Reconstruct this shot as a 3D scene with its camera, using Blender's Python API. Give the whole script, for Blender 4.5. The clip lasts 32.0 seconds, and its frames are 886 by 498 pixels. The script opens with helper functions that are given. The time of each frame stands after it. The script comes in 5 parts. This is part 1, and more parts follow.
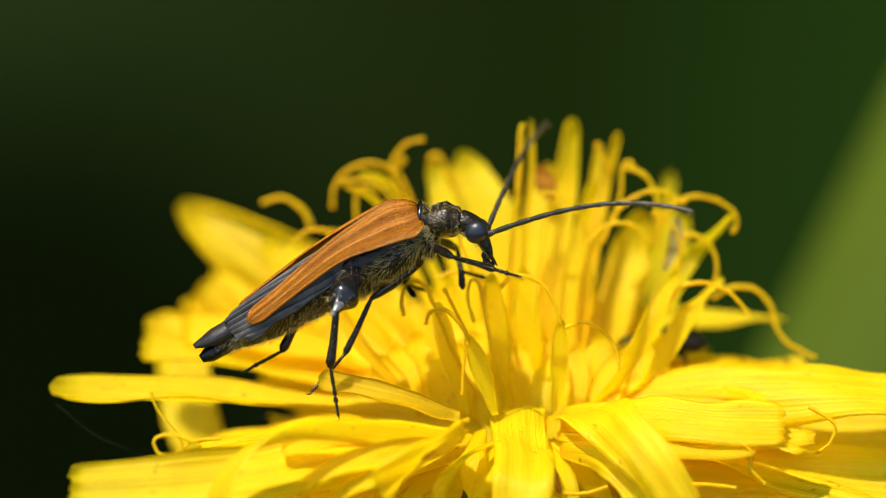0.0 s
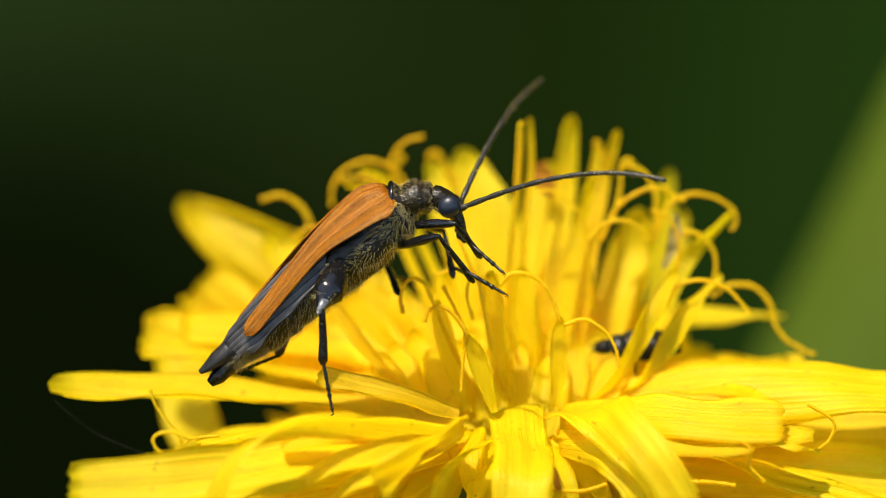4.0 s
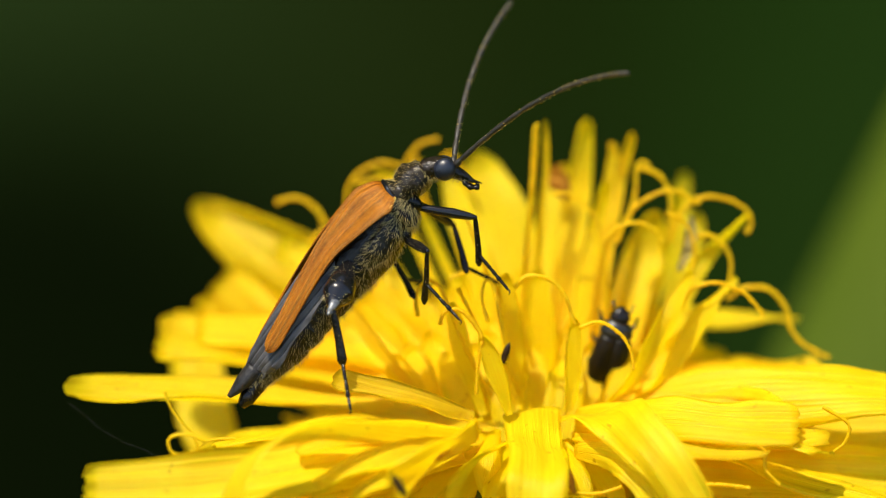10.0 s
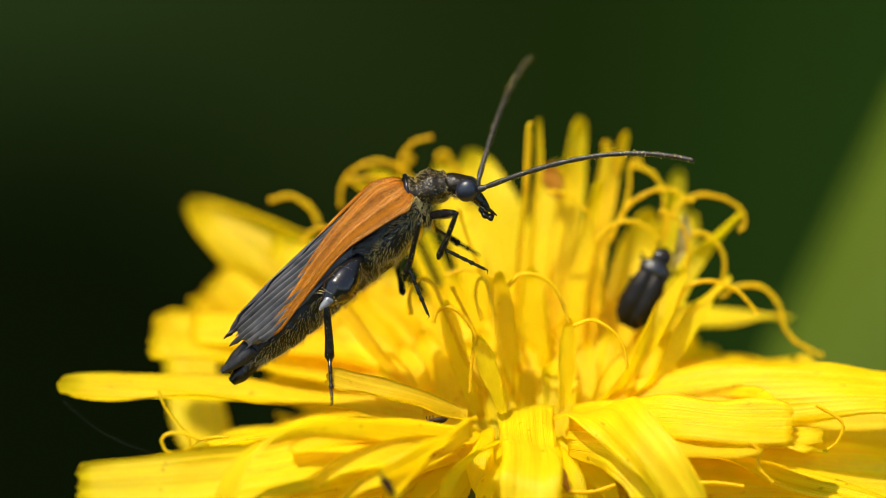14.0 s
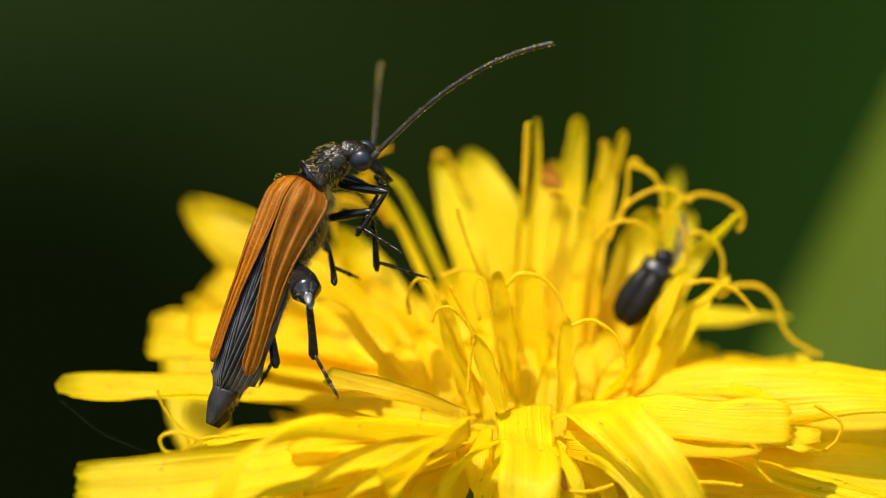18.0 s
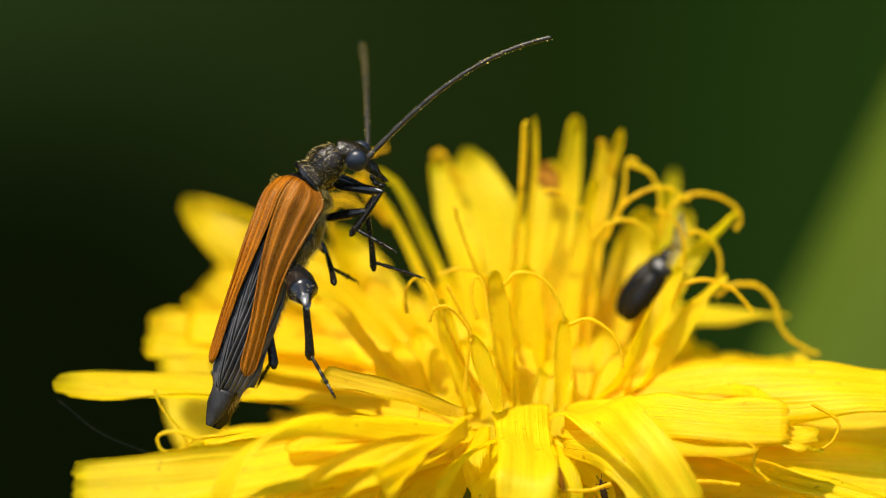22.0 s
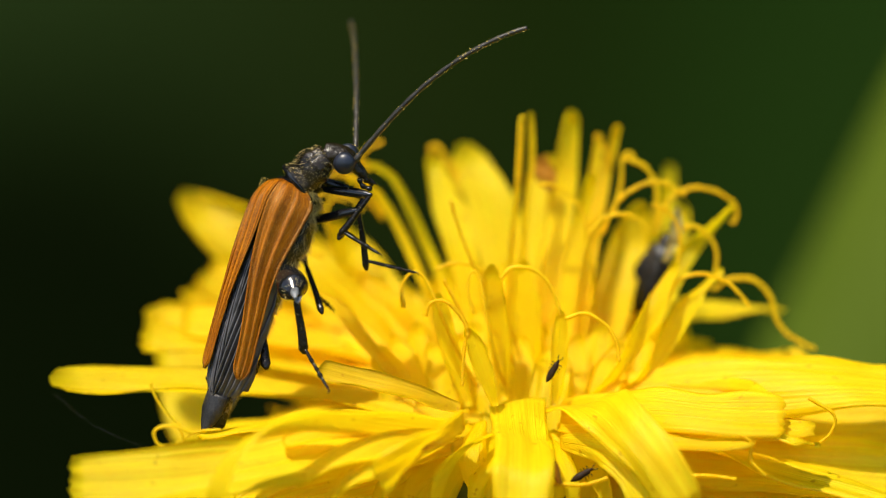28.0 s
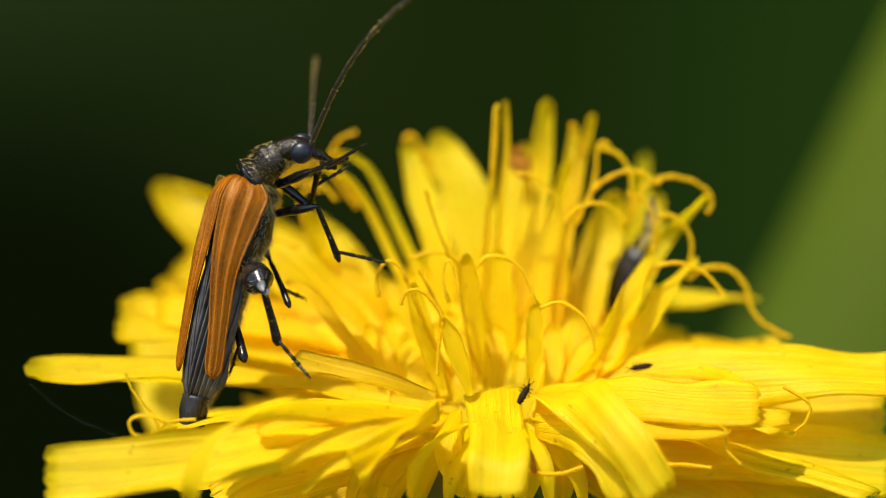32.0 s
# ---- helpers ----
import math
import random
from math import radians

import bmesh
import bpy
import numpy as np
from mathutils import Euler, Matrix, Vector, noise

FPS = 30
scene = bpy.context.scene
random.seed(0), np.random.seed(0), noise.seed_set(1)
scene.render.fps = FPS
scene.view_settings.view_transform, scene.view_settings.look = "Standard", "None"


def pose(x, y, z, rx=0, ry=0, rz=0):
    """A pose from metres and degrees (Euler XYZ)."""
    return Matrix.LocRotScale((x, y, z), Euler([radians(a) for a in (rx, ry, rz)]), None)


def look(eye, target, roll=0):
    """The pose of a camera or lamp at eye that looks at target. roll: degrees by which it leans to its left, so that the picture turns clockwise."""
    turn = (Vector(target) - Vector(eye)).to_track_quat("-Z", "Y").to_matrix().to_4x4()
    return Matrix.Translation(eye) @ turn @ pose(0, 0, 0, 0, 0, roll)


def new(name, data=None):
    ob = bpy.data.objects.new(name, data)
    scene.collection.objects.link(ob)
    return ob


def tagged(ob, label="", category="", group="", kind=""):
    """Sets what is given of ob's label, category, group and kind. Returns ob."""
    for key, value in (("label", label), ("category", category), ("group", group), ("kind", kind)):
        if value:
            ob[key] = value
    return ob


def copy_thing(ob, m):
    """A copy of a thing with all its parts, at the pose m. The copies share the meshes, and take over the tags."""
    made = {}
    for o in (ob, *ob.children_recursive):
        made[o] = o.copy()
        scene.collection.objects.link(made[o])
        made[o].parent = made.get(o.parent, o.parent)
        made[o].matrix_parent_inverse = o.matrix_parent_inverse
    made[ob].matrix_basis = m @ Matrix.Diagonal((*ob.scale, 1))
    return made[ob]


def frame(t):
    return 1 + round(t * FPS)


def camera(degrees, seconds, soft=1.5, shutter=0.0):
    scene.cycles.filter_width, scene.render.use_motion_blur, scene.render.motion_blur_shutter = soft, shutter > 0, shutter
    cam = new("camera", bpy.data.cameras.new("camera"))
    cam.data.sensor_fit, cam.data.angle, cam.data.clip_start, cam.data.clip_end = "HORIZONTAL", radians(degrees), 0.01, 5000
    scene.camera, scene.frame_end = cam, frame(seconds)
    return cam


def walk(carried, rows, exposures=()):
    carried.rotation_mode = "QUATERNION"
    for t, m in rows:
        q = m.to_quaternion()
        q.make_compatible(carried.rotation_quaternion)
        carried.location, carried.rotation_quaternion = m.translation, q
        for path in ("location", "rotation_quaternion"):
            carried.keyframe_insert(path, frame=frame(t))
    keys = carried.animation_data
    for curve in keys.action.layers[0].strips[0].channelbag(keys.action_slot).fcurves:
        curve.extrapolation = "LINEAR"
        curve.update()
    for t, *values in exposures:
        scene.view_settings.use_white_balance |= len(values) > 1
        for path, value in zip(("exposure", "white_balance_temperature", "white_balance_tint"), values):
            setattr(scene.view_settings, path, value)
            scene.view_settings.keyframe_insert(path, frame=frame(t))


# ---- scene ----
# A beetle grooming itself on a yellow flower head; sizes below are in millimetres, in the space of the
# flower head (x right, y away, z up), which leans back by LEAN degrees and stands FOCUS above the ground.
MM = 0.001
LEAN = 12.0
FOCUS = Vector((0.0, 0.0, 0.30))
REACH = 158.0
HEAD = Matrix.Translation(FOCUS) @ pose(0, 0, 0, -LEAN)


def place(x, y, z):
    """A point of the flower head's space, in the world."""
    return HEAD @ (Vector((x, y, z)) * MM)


# ---- camera ----
cam = camera(11.0, 32.0, soft=0.7, shutter=0.4)
cam.data.dof.use_dof = True
cam.data.dof.focus_distance = (REACH - 2.2) * MM
cam.data.dof.aperture_fstop = 27.0
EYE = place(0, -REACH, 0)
# seconds, and where the middle of the view lies to the right and above
PAN = [
    (0, 0.18, 0),
    (0.5, 0.25, -0.03),
    (1, 0.18, -0.03),
    (1.5, 0.12, -0.06),
    (2, 0.12, -0.09),
    (2.5, 0.12, -0.03),
    (3, 0.21, -0.02),
    (3.5, 0.21, -0.09),
    (5.5, 0.21, -0.07),
    (6, 0.15, -0.06),
    (6.5, 0.06, 0),
    (7, 0.03, 0),
    (7.5, 0.06, -0.03),
    (8, -0.09, -0.01),
    (8.5, -0.18, 0.06),
    (9, 0, 0.03),
    (9.5, 0, 0),
    (10, -0.31, 0),
    (10.5, -0.18, 0.03),
    (11, 0, -0.03),
    (11.5, 0.15, -0.03),
    (12, -0.03, -0.03),
    (12.5, 0, -0.03),
    (13, 0, 0),
    (13.5, -0.06, -0.06),
    (14, -0.09, -0.06),
    (14.5, 0, -0.07),
    (16.5, 0.03, -0.09),
    (17, 0, -0.09),
    (17.5, 0.01, -0.09),
    (18, -0.03, -0.07),
    (18.5, -0.03, -0.06),
    (19, -0.01, -0.07),
    (19.5, 0, -0.09),
    (20, 0.03, -0.09),
    (20.5, 0.06, -0.1),
    (21, 0.06, -0.09),
    (21.5, 0.06, -0.1),
    (22, 0.06, -0.1),
    (22.5, 0.12, -0.15),
    (23, 0.18, -0.18),
    (23.5, 0.22, -0.19),
    (24, 0.27, -0.22),
    (24.5, 0.3, -0.24),
    (25, 0.25, -0.25),
    (25.5, 0.24, -0.25),
    (27.5, 0.19, -0.28),
    (28, 0.18, -0.3),
    (28.5, 0.18, -0.39),
    (29, 0.24, -0.52),
    (29.5, 0.24, -0.58),
    (30, 0.24, -0.59),
    (30.5, 0.71, -0.64),
    (31, 1.05, -0.7),
    (31.5, 1.08, -0.7),
    (32, 1.04, -0.67),
]

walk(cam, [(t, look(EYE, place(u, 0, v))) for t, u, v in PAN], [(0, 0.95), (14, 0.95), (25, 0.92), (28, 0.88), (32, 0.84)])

# ---- world and sun ----
SUN_WAY = Vector((-0.28, -0.24, 0.93)).normalized()
world = bpy.data.worlds.new("sky")
scene.world = world
world.use_nodes = True
sky = world.node_tree.nodes.new("ShaderNodeTexSky")
sky.sky_type, sky.sun_disc = "NISHITA", False
sky.sun_elevation = math.asin(SUN_WAY.z)
sky.sun_rotation = math.atan2(SUN_WAY.x, SUN_WAY.y)
back = world.node_tree.nodes["Background"]
world.node_tree.links.new(sky.outputs[0], back.inputs[0])
back.inputs[1].default_value = 0.15
sun = new("sun", bpy.data.lights.new("sun", "SUN"))
sun.data.energy, sun.data.angle, sun.data.color = 3.8, radians(1.2), (1.0, 0.91, 0.74)
sun.matrix_world = look(FOCUS + SUN_WAY * 3, FOCUS)


# ---- materials ----
class Nodes:
    """A small builder for node materials."""

    def __init__(self, name):
        self.m = bpy.data.materials.new(name)
        self.m.use_nodes = True
        self.t = self.m.node_tree
        self.b = self.t.nodes["Principled BSDF"]
        self.out = self.t.nodes["Material Output"]

    def add(self, kind, **kw):
        n = self.t.nodes.new("ShaderNode" + kind)
        for k, v in kw.items():
            if k in n.inputs:
                n.inputs[k].default_value = v
        return n

    def link(self, a, b):
        self.t.links.new(a, b)

    def coords(self, which="Object", scale=(1, 1, 1)):
        c, m = self.add("TexCoord"), self.add("Mapping")
        m.inputs["Scale"].default_value = scale
        self.link(c.outputs[which], m.inputs["Vector"])
        return m.outputs[0]

    def noise(self, scale, detail=4.0, vec=None, rough=0.55):
        n = self.add("TexNoise", Scale=scale, Detail=detail, Roughness=rough)
        self.link(vec or self.coords(), n.inputs["Vector"])
        return n.outputs["Fac"]

    def ramp(self, fac, stops):
        n = self.add("ValToRGB")
        e = n.color_ramp.elements
        while len(e) < len(stops):
            e.new(0.5)
        for el, (p, c) in zip(e, stops):
            el.position, el.color = p, (*c, 1)
        self.link(fac, n.inputs[0])
        return n.outputs[0]

    def mix(self, fac, a, b, mode="MIX"):
        n = self.t.nodes.new("ShaderNodeMix")
        n.data_type, n.blend_type = "RGBA", mode
        for s, v in ((n.inputs[0], fac), (n.inputs[6], a), (n.inputs[7], b)):
            if isinstance(v, (int, float)):
                s.default_value = v
            elif isinstance(v, tuple):
                s.default_value = (*v, 1)
            else:
                self.link(v, s)
        return n.outputs[2]

    def bump(self, height, strength, distance):
        n = self.add("Bump", Strength=strength, Distance=distance)
        self.link(height, n.inputs["Height"])
        return n.outputs[0]

    def set(self, **kw):
        for k, v in kw.items():
            s = self.b.inputs[k.replace("_", " ")]
            if isinstance(v, (int, float)):
                s.default_value = v
            elif isinstance(v, tuple):
                s.default_value = (*v, 1)
            else:
                self.link(v, s)
        return self


def petal_material(name, low, mid, high, clear):
    """A thin silky ligule: long veins, mottling, light passing through it."""
    n = Nodes(name)
    veins = n.noise(1.0, 3.0, n.coords("UV", (34, 1.3, 1)))
    spots = n.noise(900.0, 4.0)
    own = n.add("ObjectInfo").outputs["Random"]
    col = n.ramp(veins, [(0.38, low), (0.50, mid), (0.63, high)])
    col = n.mix(0.30, col, n.ramp(spots, [(0.35, low), (0.62, high)]))
    col = n.mix(0.35, col, n.ramp(own, [(0.0, low), (1.0, high)]))
    flecks = n.noise(2600.0, 2.0)
    col = n.mix(n.ramp(flecks, [(0.685, (0, 0, 0)), (0.75, (0.55, 0.55, 0.55))]), col, (0.50, 0.22, 0.0))
    grain = n.bump(veins, 0.5, 0.00015)
    n.set(Base_Color=col, Roughness=0.42, Normal=grain)
    n.b.inputs["Specular IOR Level"].default_value = 0.24
    thin, blend = n.add("BsdfTranslucent"), n.add("MixShader")
    n.link(col, thin.inputs[0])
    n.link(grain, thin.inputs["Normal"])
    blend.inputs[0].default_value = clear
    n.link(n.b.outputs[0], blend.inputs[1])
    n.link(thin.outputs[0], blend.inputs[2])
    n.link(blend.outputs[0], n.out.inputs[0])
    return n.m


YELLOW = petal_material("petal_yellow", (0.94, 0.555, 0.0), (0.97, 0.70, 0.0), (0.985, 0.82, 0.010), 0.6)
DEEP = petal_material("petal_deep_yellow", (0.97, 0.69, 0.0), (0.985, 0.79, 0.0), (0.99, 0.85, 0.003), 0.68)
STYLE = petal_material("style_yellow", (0.84, 0.52, 0.0), (0.93, 0.66, 0.001), (0.96, 0.76, 0.01), 0.6)
WILT = petal_material("withered_orange", (0.30, 0.09, 0.005), (0.55, 0.21, 0.01), (0.75, 0.40, 0.03), 0.4)
PALE = petal_material("pale_pappus", (0.36, 0.28, 0.06), (0.45, 0.37, 0.11), (0.56, 0.47, 0.18), 0.5)
FADED = petal_material("faded_petal", (0.60, 0.38, 0.0), (0.74, 0.50, 0.0), (0.85, 0.64, 0.01), 0.55)


def plain(name, dark, light, scale, rough, spec=0.5, bump=0.3, depth=0.00003, detail=5.0, **more):
    n = Nodes(name)
    f = n.noise(scale, detail)
    g = n.noise(scale * 0.17, 3.0)
    col = n.mix(0.4, n.ramp(f, [(0.32, dark), (0.68, light)]), n.ramp(g, [(0.35, dark), (0.65, light)]))
    n.set(Base_Color=col, Roughness=rough, Normal=n.bump(f, bump, depth))
    n.b.inputs["Specular IOR Level"].default_value = spec
    for k, v in more.items():
        n.b.inputs[k.replace("_", " ")].default_value = v
    return n.m


BLACK = plain("black_chitin", (0.002, 0.0017, 0.0013), (0.013, 0.0095, 0.006), 6500.0, 0.26, 0.24, 0.8, 0.00002)
GLOSS = plain("glossy_black_chitin", (0.002, 0.002, 0.0025), (0.009, 0.008, 0.008), 5000.0, 0.20, 0.42, 0.35, 0.00002)
KNEE = plain("pale_knee", (0.05, 0.052, 0.055), (0.22, 0.225, 0.23), 7000.0, 0.24)
BROWN = plain("hairy_dark_chitin", (0.002, 0.0014, 0.0008), (0.013, 0.009, 0.004), 4200.0, 0.26, 0.34, 1.0, 0.00009)
NECKM = plain("wrinkled_pronotum", (0.002, 0.0016, 0.0010), (0.024, 0.016, 0.007), 4200.0, 0.24, 0.30, 1.0, 0.00009, 4.0)
EYEM = plain("compound_eye", (0.005, 0.0065, 0.012), (0.011, 0.014, 0.026), 30000.0, 0.40, 0.5, 0.35, 0.00001)
HAIRM = plain("golden_hair", (0.36, 0.26, 0.08), (0.72, 0.56, 0.20), 3000.0, 0.35)
DOWNM = plain("tawny_down", (0.30, 0.12, 0.010), (0.60, 0.30, 0.035), 3000.0, 0.35, 0.3)
POLLEN = plain("pollen", (0.75, 0.48, 0.05), (0.92, 0.72, 0.20), 9000.0, 0.7)
TAILM = plain("silvery_tail", (0.003, 0.0028, 0.0025), (0.034, 0.031, 0.029), 14000.0, 0.38, 0.26, 1.0, 0.00002)
FEELM = plain("antenna_down", (0.004, 0.0034, 0.0026), (0.038, 0.031, 0.022), 12000.0, 0.38, 0.4, 0.9, 0.00002)
GREEN = plain("green_bract", (0.020, 0.045, 0.010), (0.060, 0.110, 0.025), 700.0, 0.5)
THRIPM = plain("brown_thrips", (0.008, 0.004, 0.001), (0.040, 0.018, 0.004), 9000.0, 0.5, 0.12)
BLUEB = plain("blue_black_shell", (0.003, 0.003, 0.0035), (0.013, 0.012, 0.011), 6000.0, 0.38, 0.5, 0.6)
DARKB = plain("dark_brown_shell", (0.003, 0.0022, 0.0012), (0.011, 0.008, 0.004), 6000.0, 0.40, 0.2, 0.6)
LEAFM = plain("sunlit_leaf", (0.034, 0.058, 0.0018), (0.060, 0.086, 0.0034), 60.0, 0.6, 0.1)


def elytron_material():
    n = Nodes("wing_case_orange_brown")
    veins = n.noise(1.0, 2.0, n.coords("UV", (11, 0.5, 1)))
    grain = n.noise(17000.0, 4.0)
    rub = n.noise(1100.0, 4.0)
    col = n.ramp(veins, [(0.36, (0.055, 0.013, 0.0005)), (0.50, (0.32, 0.082, 0.0008)), (0.64, (0.66, 0.205, 0.002))])
    col = n.mix(0.38, col, n.ramp(grain, [(0.44, (0.030, 0.008, 0.0006)), (0.66, (0.54, 0.20, 0.003))]))
    col = n.mix(0.30, col, n.ramp(rub, [(0.35, (0.12, 0.028, 0.002)), (0.65, (0.42, 0.14, 0.002))]))
    across = n.add("SeparateXYZ")
    n.link(n.coords("UV"), across.inputs[0])
    dark, pale = (0.34, 0.27, 0.22), (1.0, 1.0, 1.0)
    ribs = n.ramp(across.outputs[0], [(0.0, pale), (0.10, dark), (0.32, pale), (0.50, dark), (0.68, pale), (0.86, dark), (0.98, pale)])
    col = n.mix(0.22, col, ribs, "MULTIPLY")
    n.set(Base_Color=col, Roughness=0.24, Normal=n.bump(grain, 0.9, 0.00004))
    n.b.inputs["Specular IOR Level"].default_value = 0.45
    n.b.inputs["Specular Tint"].default_value = (1.0, 0.74, 0.34, 1)
    return n.m


CASE = elytron_material()


def lobe_material():
    """Clear amber wing membrane between dark veins."""
    n = Nodes("clear_wing_membrane")
    f = n.noise(1500.0, 4.0)
    uv = n.add("SeparateXYZ")
    n.link(n.coords("UV"), uv.inputs[0])
    zero, one = (0, 0, 0), (1, 1, 1)
    veins = n.ramp(uv.outputs[0], [(0.0, one), (0.03, zero), (0.28, zero), (0.30, one), (0.33, zero), (0.46, zero), (0.48, one), (0.50, zero), (0.60, zero), (0.63, one),
                                   (0.66, zero), (0.74, zero), (0.78, one), (0.83, zero), (0.90, one)])
    rim = n.ramp(uv.outputs[1], [(0.30, one), (0.55, zero), (0.965, zero), (0.985, one)])
    dark = n.mix(1.0, veins, rim, "LIGHTEN")
    col = n.mix(dark, n.ramp(f, [(0.4, (0.16, 0.12, 0.010)), (0.6, (0.30, 0.21, 0.020))]), (0.020, 0.017, 0.012))
    alpha = n.ramp(dark, [(0.0, (0.40, 0.40, 0.40)), (1.0, (0.92, 0.92, 0.92))])
    n.set(Base_Color=col, Roughness=0.25, Alpha=alpha, Normal=n.bump(f, 0.3, 0.00002))
    return n.m


WINGM = plain("folded_wing_membrane", (0.012, 0.011, 0.010), (0.085, 0.078, 0.076), 3000.0, 0.36, 0.4, 0.4, 0.00001)
LOBEM = lobe_material()


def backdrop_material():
    """Out-of-focus foliage: green that varies from left to right, a hollow's shade painted low on the left."""
    n = Nodes("foliage_painted_shade")
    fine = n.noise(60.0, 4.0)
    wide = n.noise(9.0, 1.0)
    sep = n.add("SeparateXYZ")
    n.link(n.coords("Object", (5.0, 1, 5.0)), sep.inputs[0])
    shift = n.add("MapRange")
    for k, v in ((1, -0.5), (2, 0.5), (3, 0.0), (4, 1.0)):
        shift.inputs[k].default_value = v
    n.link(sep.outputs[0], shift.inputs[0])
    # green by x: darkest just right of the middle, brighter towards both sides
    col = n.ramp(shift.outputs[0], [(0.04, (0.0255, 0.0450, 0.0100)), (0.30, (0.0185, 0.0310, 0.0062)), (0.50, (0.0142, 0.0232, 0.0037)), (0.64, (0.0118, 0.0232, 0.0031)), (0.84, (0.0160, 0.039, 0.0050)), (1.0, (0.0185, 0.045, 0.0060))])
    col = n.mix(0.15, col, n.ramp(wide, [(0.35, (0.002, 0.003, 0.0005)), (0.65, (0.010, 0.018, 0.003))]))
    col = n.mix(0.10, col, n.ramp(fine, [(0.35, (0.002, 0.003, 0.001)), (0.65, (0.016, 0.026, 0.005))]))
    # no hollow in the mesh: its shade is painted as a near-black round patch
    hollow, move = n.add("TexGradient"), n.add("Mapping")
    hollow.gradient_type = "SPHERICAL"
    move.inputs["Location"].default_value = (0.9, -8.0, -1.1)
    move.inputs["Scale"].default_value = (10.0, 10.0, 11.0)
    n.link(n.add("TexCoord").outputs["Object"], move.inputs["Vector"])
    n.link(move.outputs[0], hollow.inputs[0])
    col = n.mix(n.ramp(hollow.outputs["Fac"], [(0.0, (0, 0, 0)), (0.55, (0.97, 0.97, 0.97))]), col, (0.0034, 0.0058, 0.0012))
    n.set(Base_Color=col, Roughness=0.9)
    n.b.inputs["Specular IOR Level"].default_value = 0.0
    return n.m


# ---- mesh helpers ----
def mesh_of(name, verts, faces, material, uv=None, smooth=True):
    """A mesh from vertices in millimetres; uv: one pair a vertex."""
    me = bpy.data.meshes.new(name)
    me.from_pydata([(x * MM, y * MM, z * MM) for x, y, z in verts], [], faces)
    me.materials.append(material)
    if smooth:
        me.polygons.foreach_set("use_smooth", [True] * len(me.polygons))
    if uv is not None:
        layer = me.uv_layers.new(name="UVMap")
        flat = np.array(uv, dtype=np.float32)[[lp.vertex_index for lp in me.loops]]
        layer.data.foreach_set("uv", flat.ravel())
    me.update()
    return me


def part(name, me, parent, label="", kind=""):
    ob = new(name, me)
    ob.parent = parent
    return tagged(ob, label=label, kind=kind)


def spline(ctrl, n):
    """n + 1 points on a smooth curve through the control points, evenly stepped."""
    p = np.array(ctrl, float)
    p = np.vstack([2 * p[0] - p[1], p, 2 * p[-1] - p[-2]])
    fine = []
    for i in range(1, len(p) - 2):
        a, b, c, d = p[i - 1:i + 3]
        for s in np.linspace(0, 1, 16, endpoint=False):
            fine.append(0.5 * (2 * b + (c - a) * s + (2 * a - 5 * b + 4 * c - d) * s * s + (3 * b - a - 3 * c + d) * s ** 3))
    fine.append(p[-2])
    fine = np.array(fine)
    run = np.concatenate([[0], np.cumsum(np.linalg.norm(np.diff(fine, axis=0), axis=1))])
    at = np.linspace(0, run[-1], n + 1)
    return np.stack([np.interp(at, run, fine[:, k]) for k in range(3)], 1)


def tube_data(ctrl, radius, n=16, sides=8, flat=1.0):
    """A round rod along a curve; radius: a function of 0..1."""
    p = spline(ctrl, n)
    verts, faces = [], []
    ref = np.array([0.31, -0.9, 0.27])
    for i in range(n + 1):
        tan = p[min(i + 1, n)] - p[max(i - 1, 0)]
        tan /= np.linalg.norm(tan) + 1e-9
        a = np.cross(tan, ref)
        a /= np.linalg.norm(a) + 1e-9
        b = np.cross(tan, a)
        ref = -b if np.dot(-b, ref) > 0 else b
        r = radius(i / n)
        for k in range(sides):
            w = 2 * math.pi * k / sides
            verts.append(tuple(p[i] + r * (math.cos(w) * a + flat * math.sin(w) * b)))
    for i in range(n):
        for k in range(sides):
            q = (k + 1) % sides
            faces.append((i * sides + k, i * sides + q, (i + 1) * sides + q, (i + 1) * sides + k))
    faces.append(tuple(range(sides))[::-1])
    faces.append(tuple(n * sides + k for k in range(sides)))
    return verts, faces


def loft(rings, sides=20, wobble=0.0):
    """A body from elliptic sections (x, y, z, half width, half height)."""
    verts, faces = [], []
    for x, y, z, ry, rz in rings:
        for k in range(sides):
            w = 2 * math.pi * k / sides
            s = 1 + wobble * noise.noise(Vector((x * 2.1, math.cos(w) * 2.3, math.sin(w) * 2.3)))
            verts.append((x, y + ry * s * math.cos(w), z + rz * s * math.sin(w)))
    for i in range(len(rings) - 1):
        for k in range(sides):
            q = (k + 1) % sides
            faces.append((i * sides + k, i * sides + q, (i + 1) * sides + q, (i + 1) * sides + k))
    faces.append(tuple(range(sides))[::-1])
    faces.append(tuple((len(rings) - 1) * sides + k for k in range(sides)))
    return verts, faces


def joined(*datas):
    verts, faces = [], []
    for v, f in datas:
        o = len(verts)
        verts += v
        faces += [tuple(i + o for i in q) for q in f]
    return verts, faces


def profile(ctrl, n):
    """Sections through control sections (x, y, z, ry, rz), smoothly."""
    c = np.array(ctrl, float)
    at = np.linspace(0, len(c) - 1, n + 1)
    out = []
    for s in at:
        i = min(int(s), len(c) - 2)
        f = s - i
        f = f * f * (3 - 2 * f) * 0.5 + f * 0.5
        out.append(tuple(c[i] * (1 - f) + c[i + 1] * f))
    return out


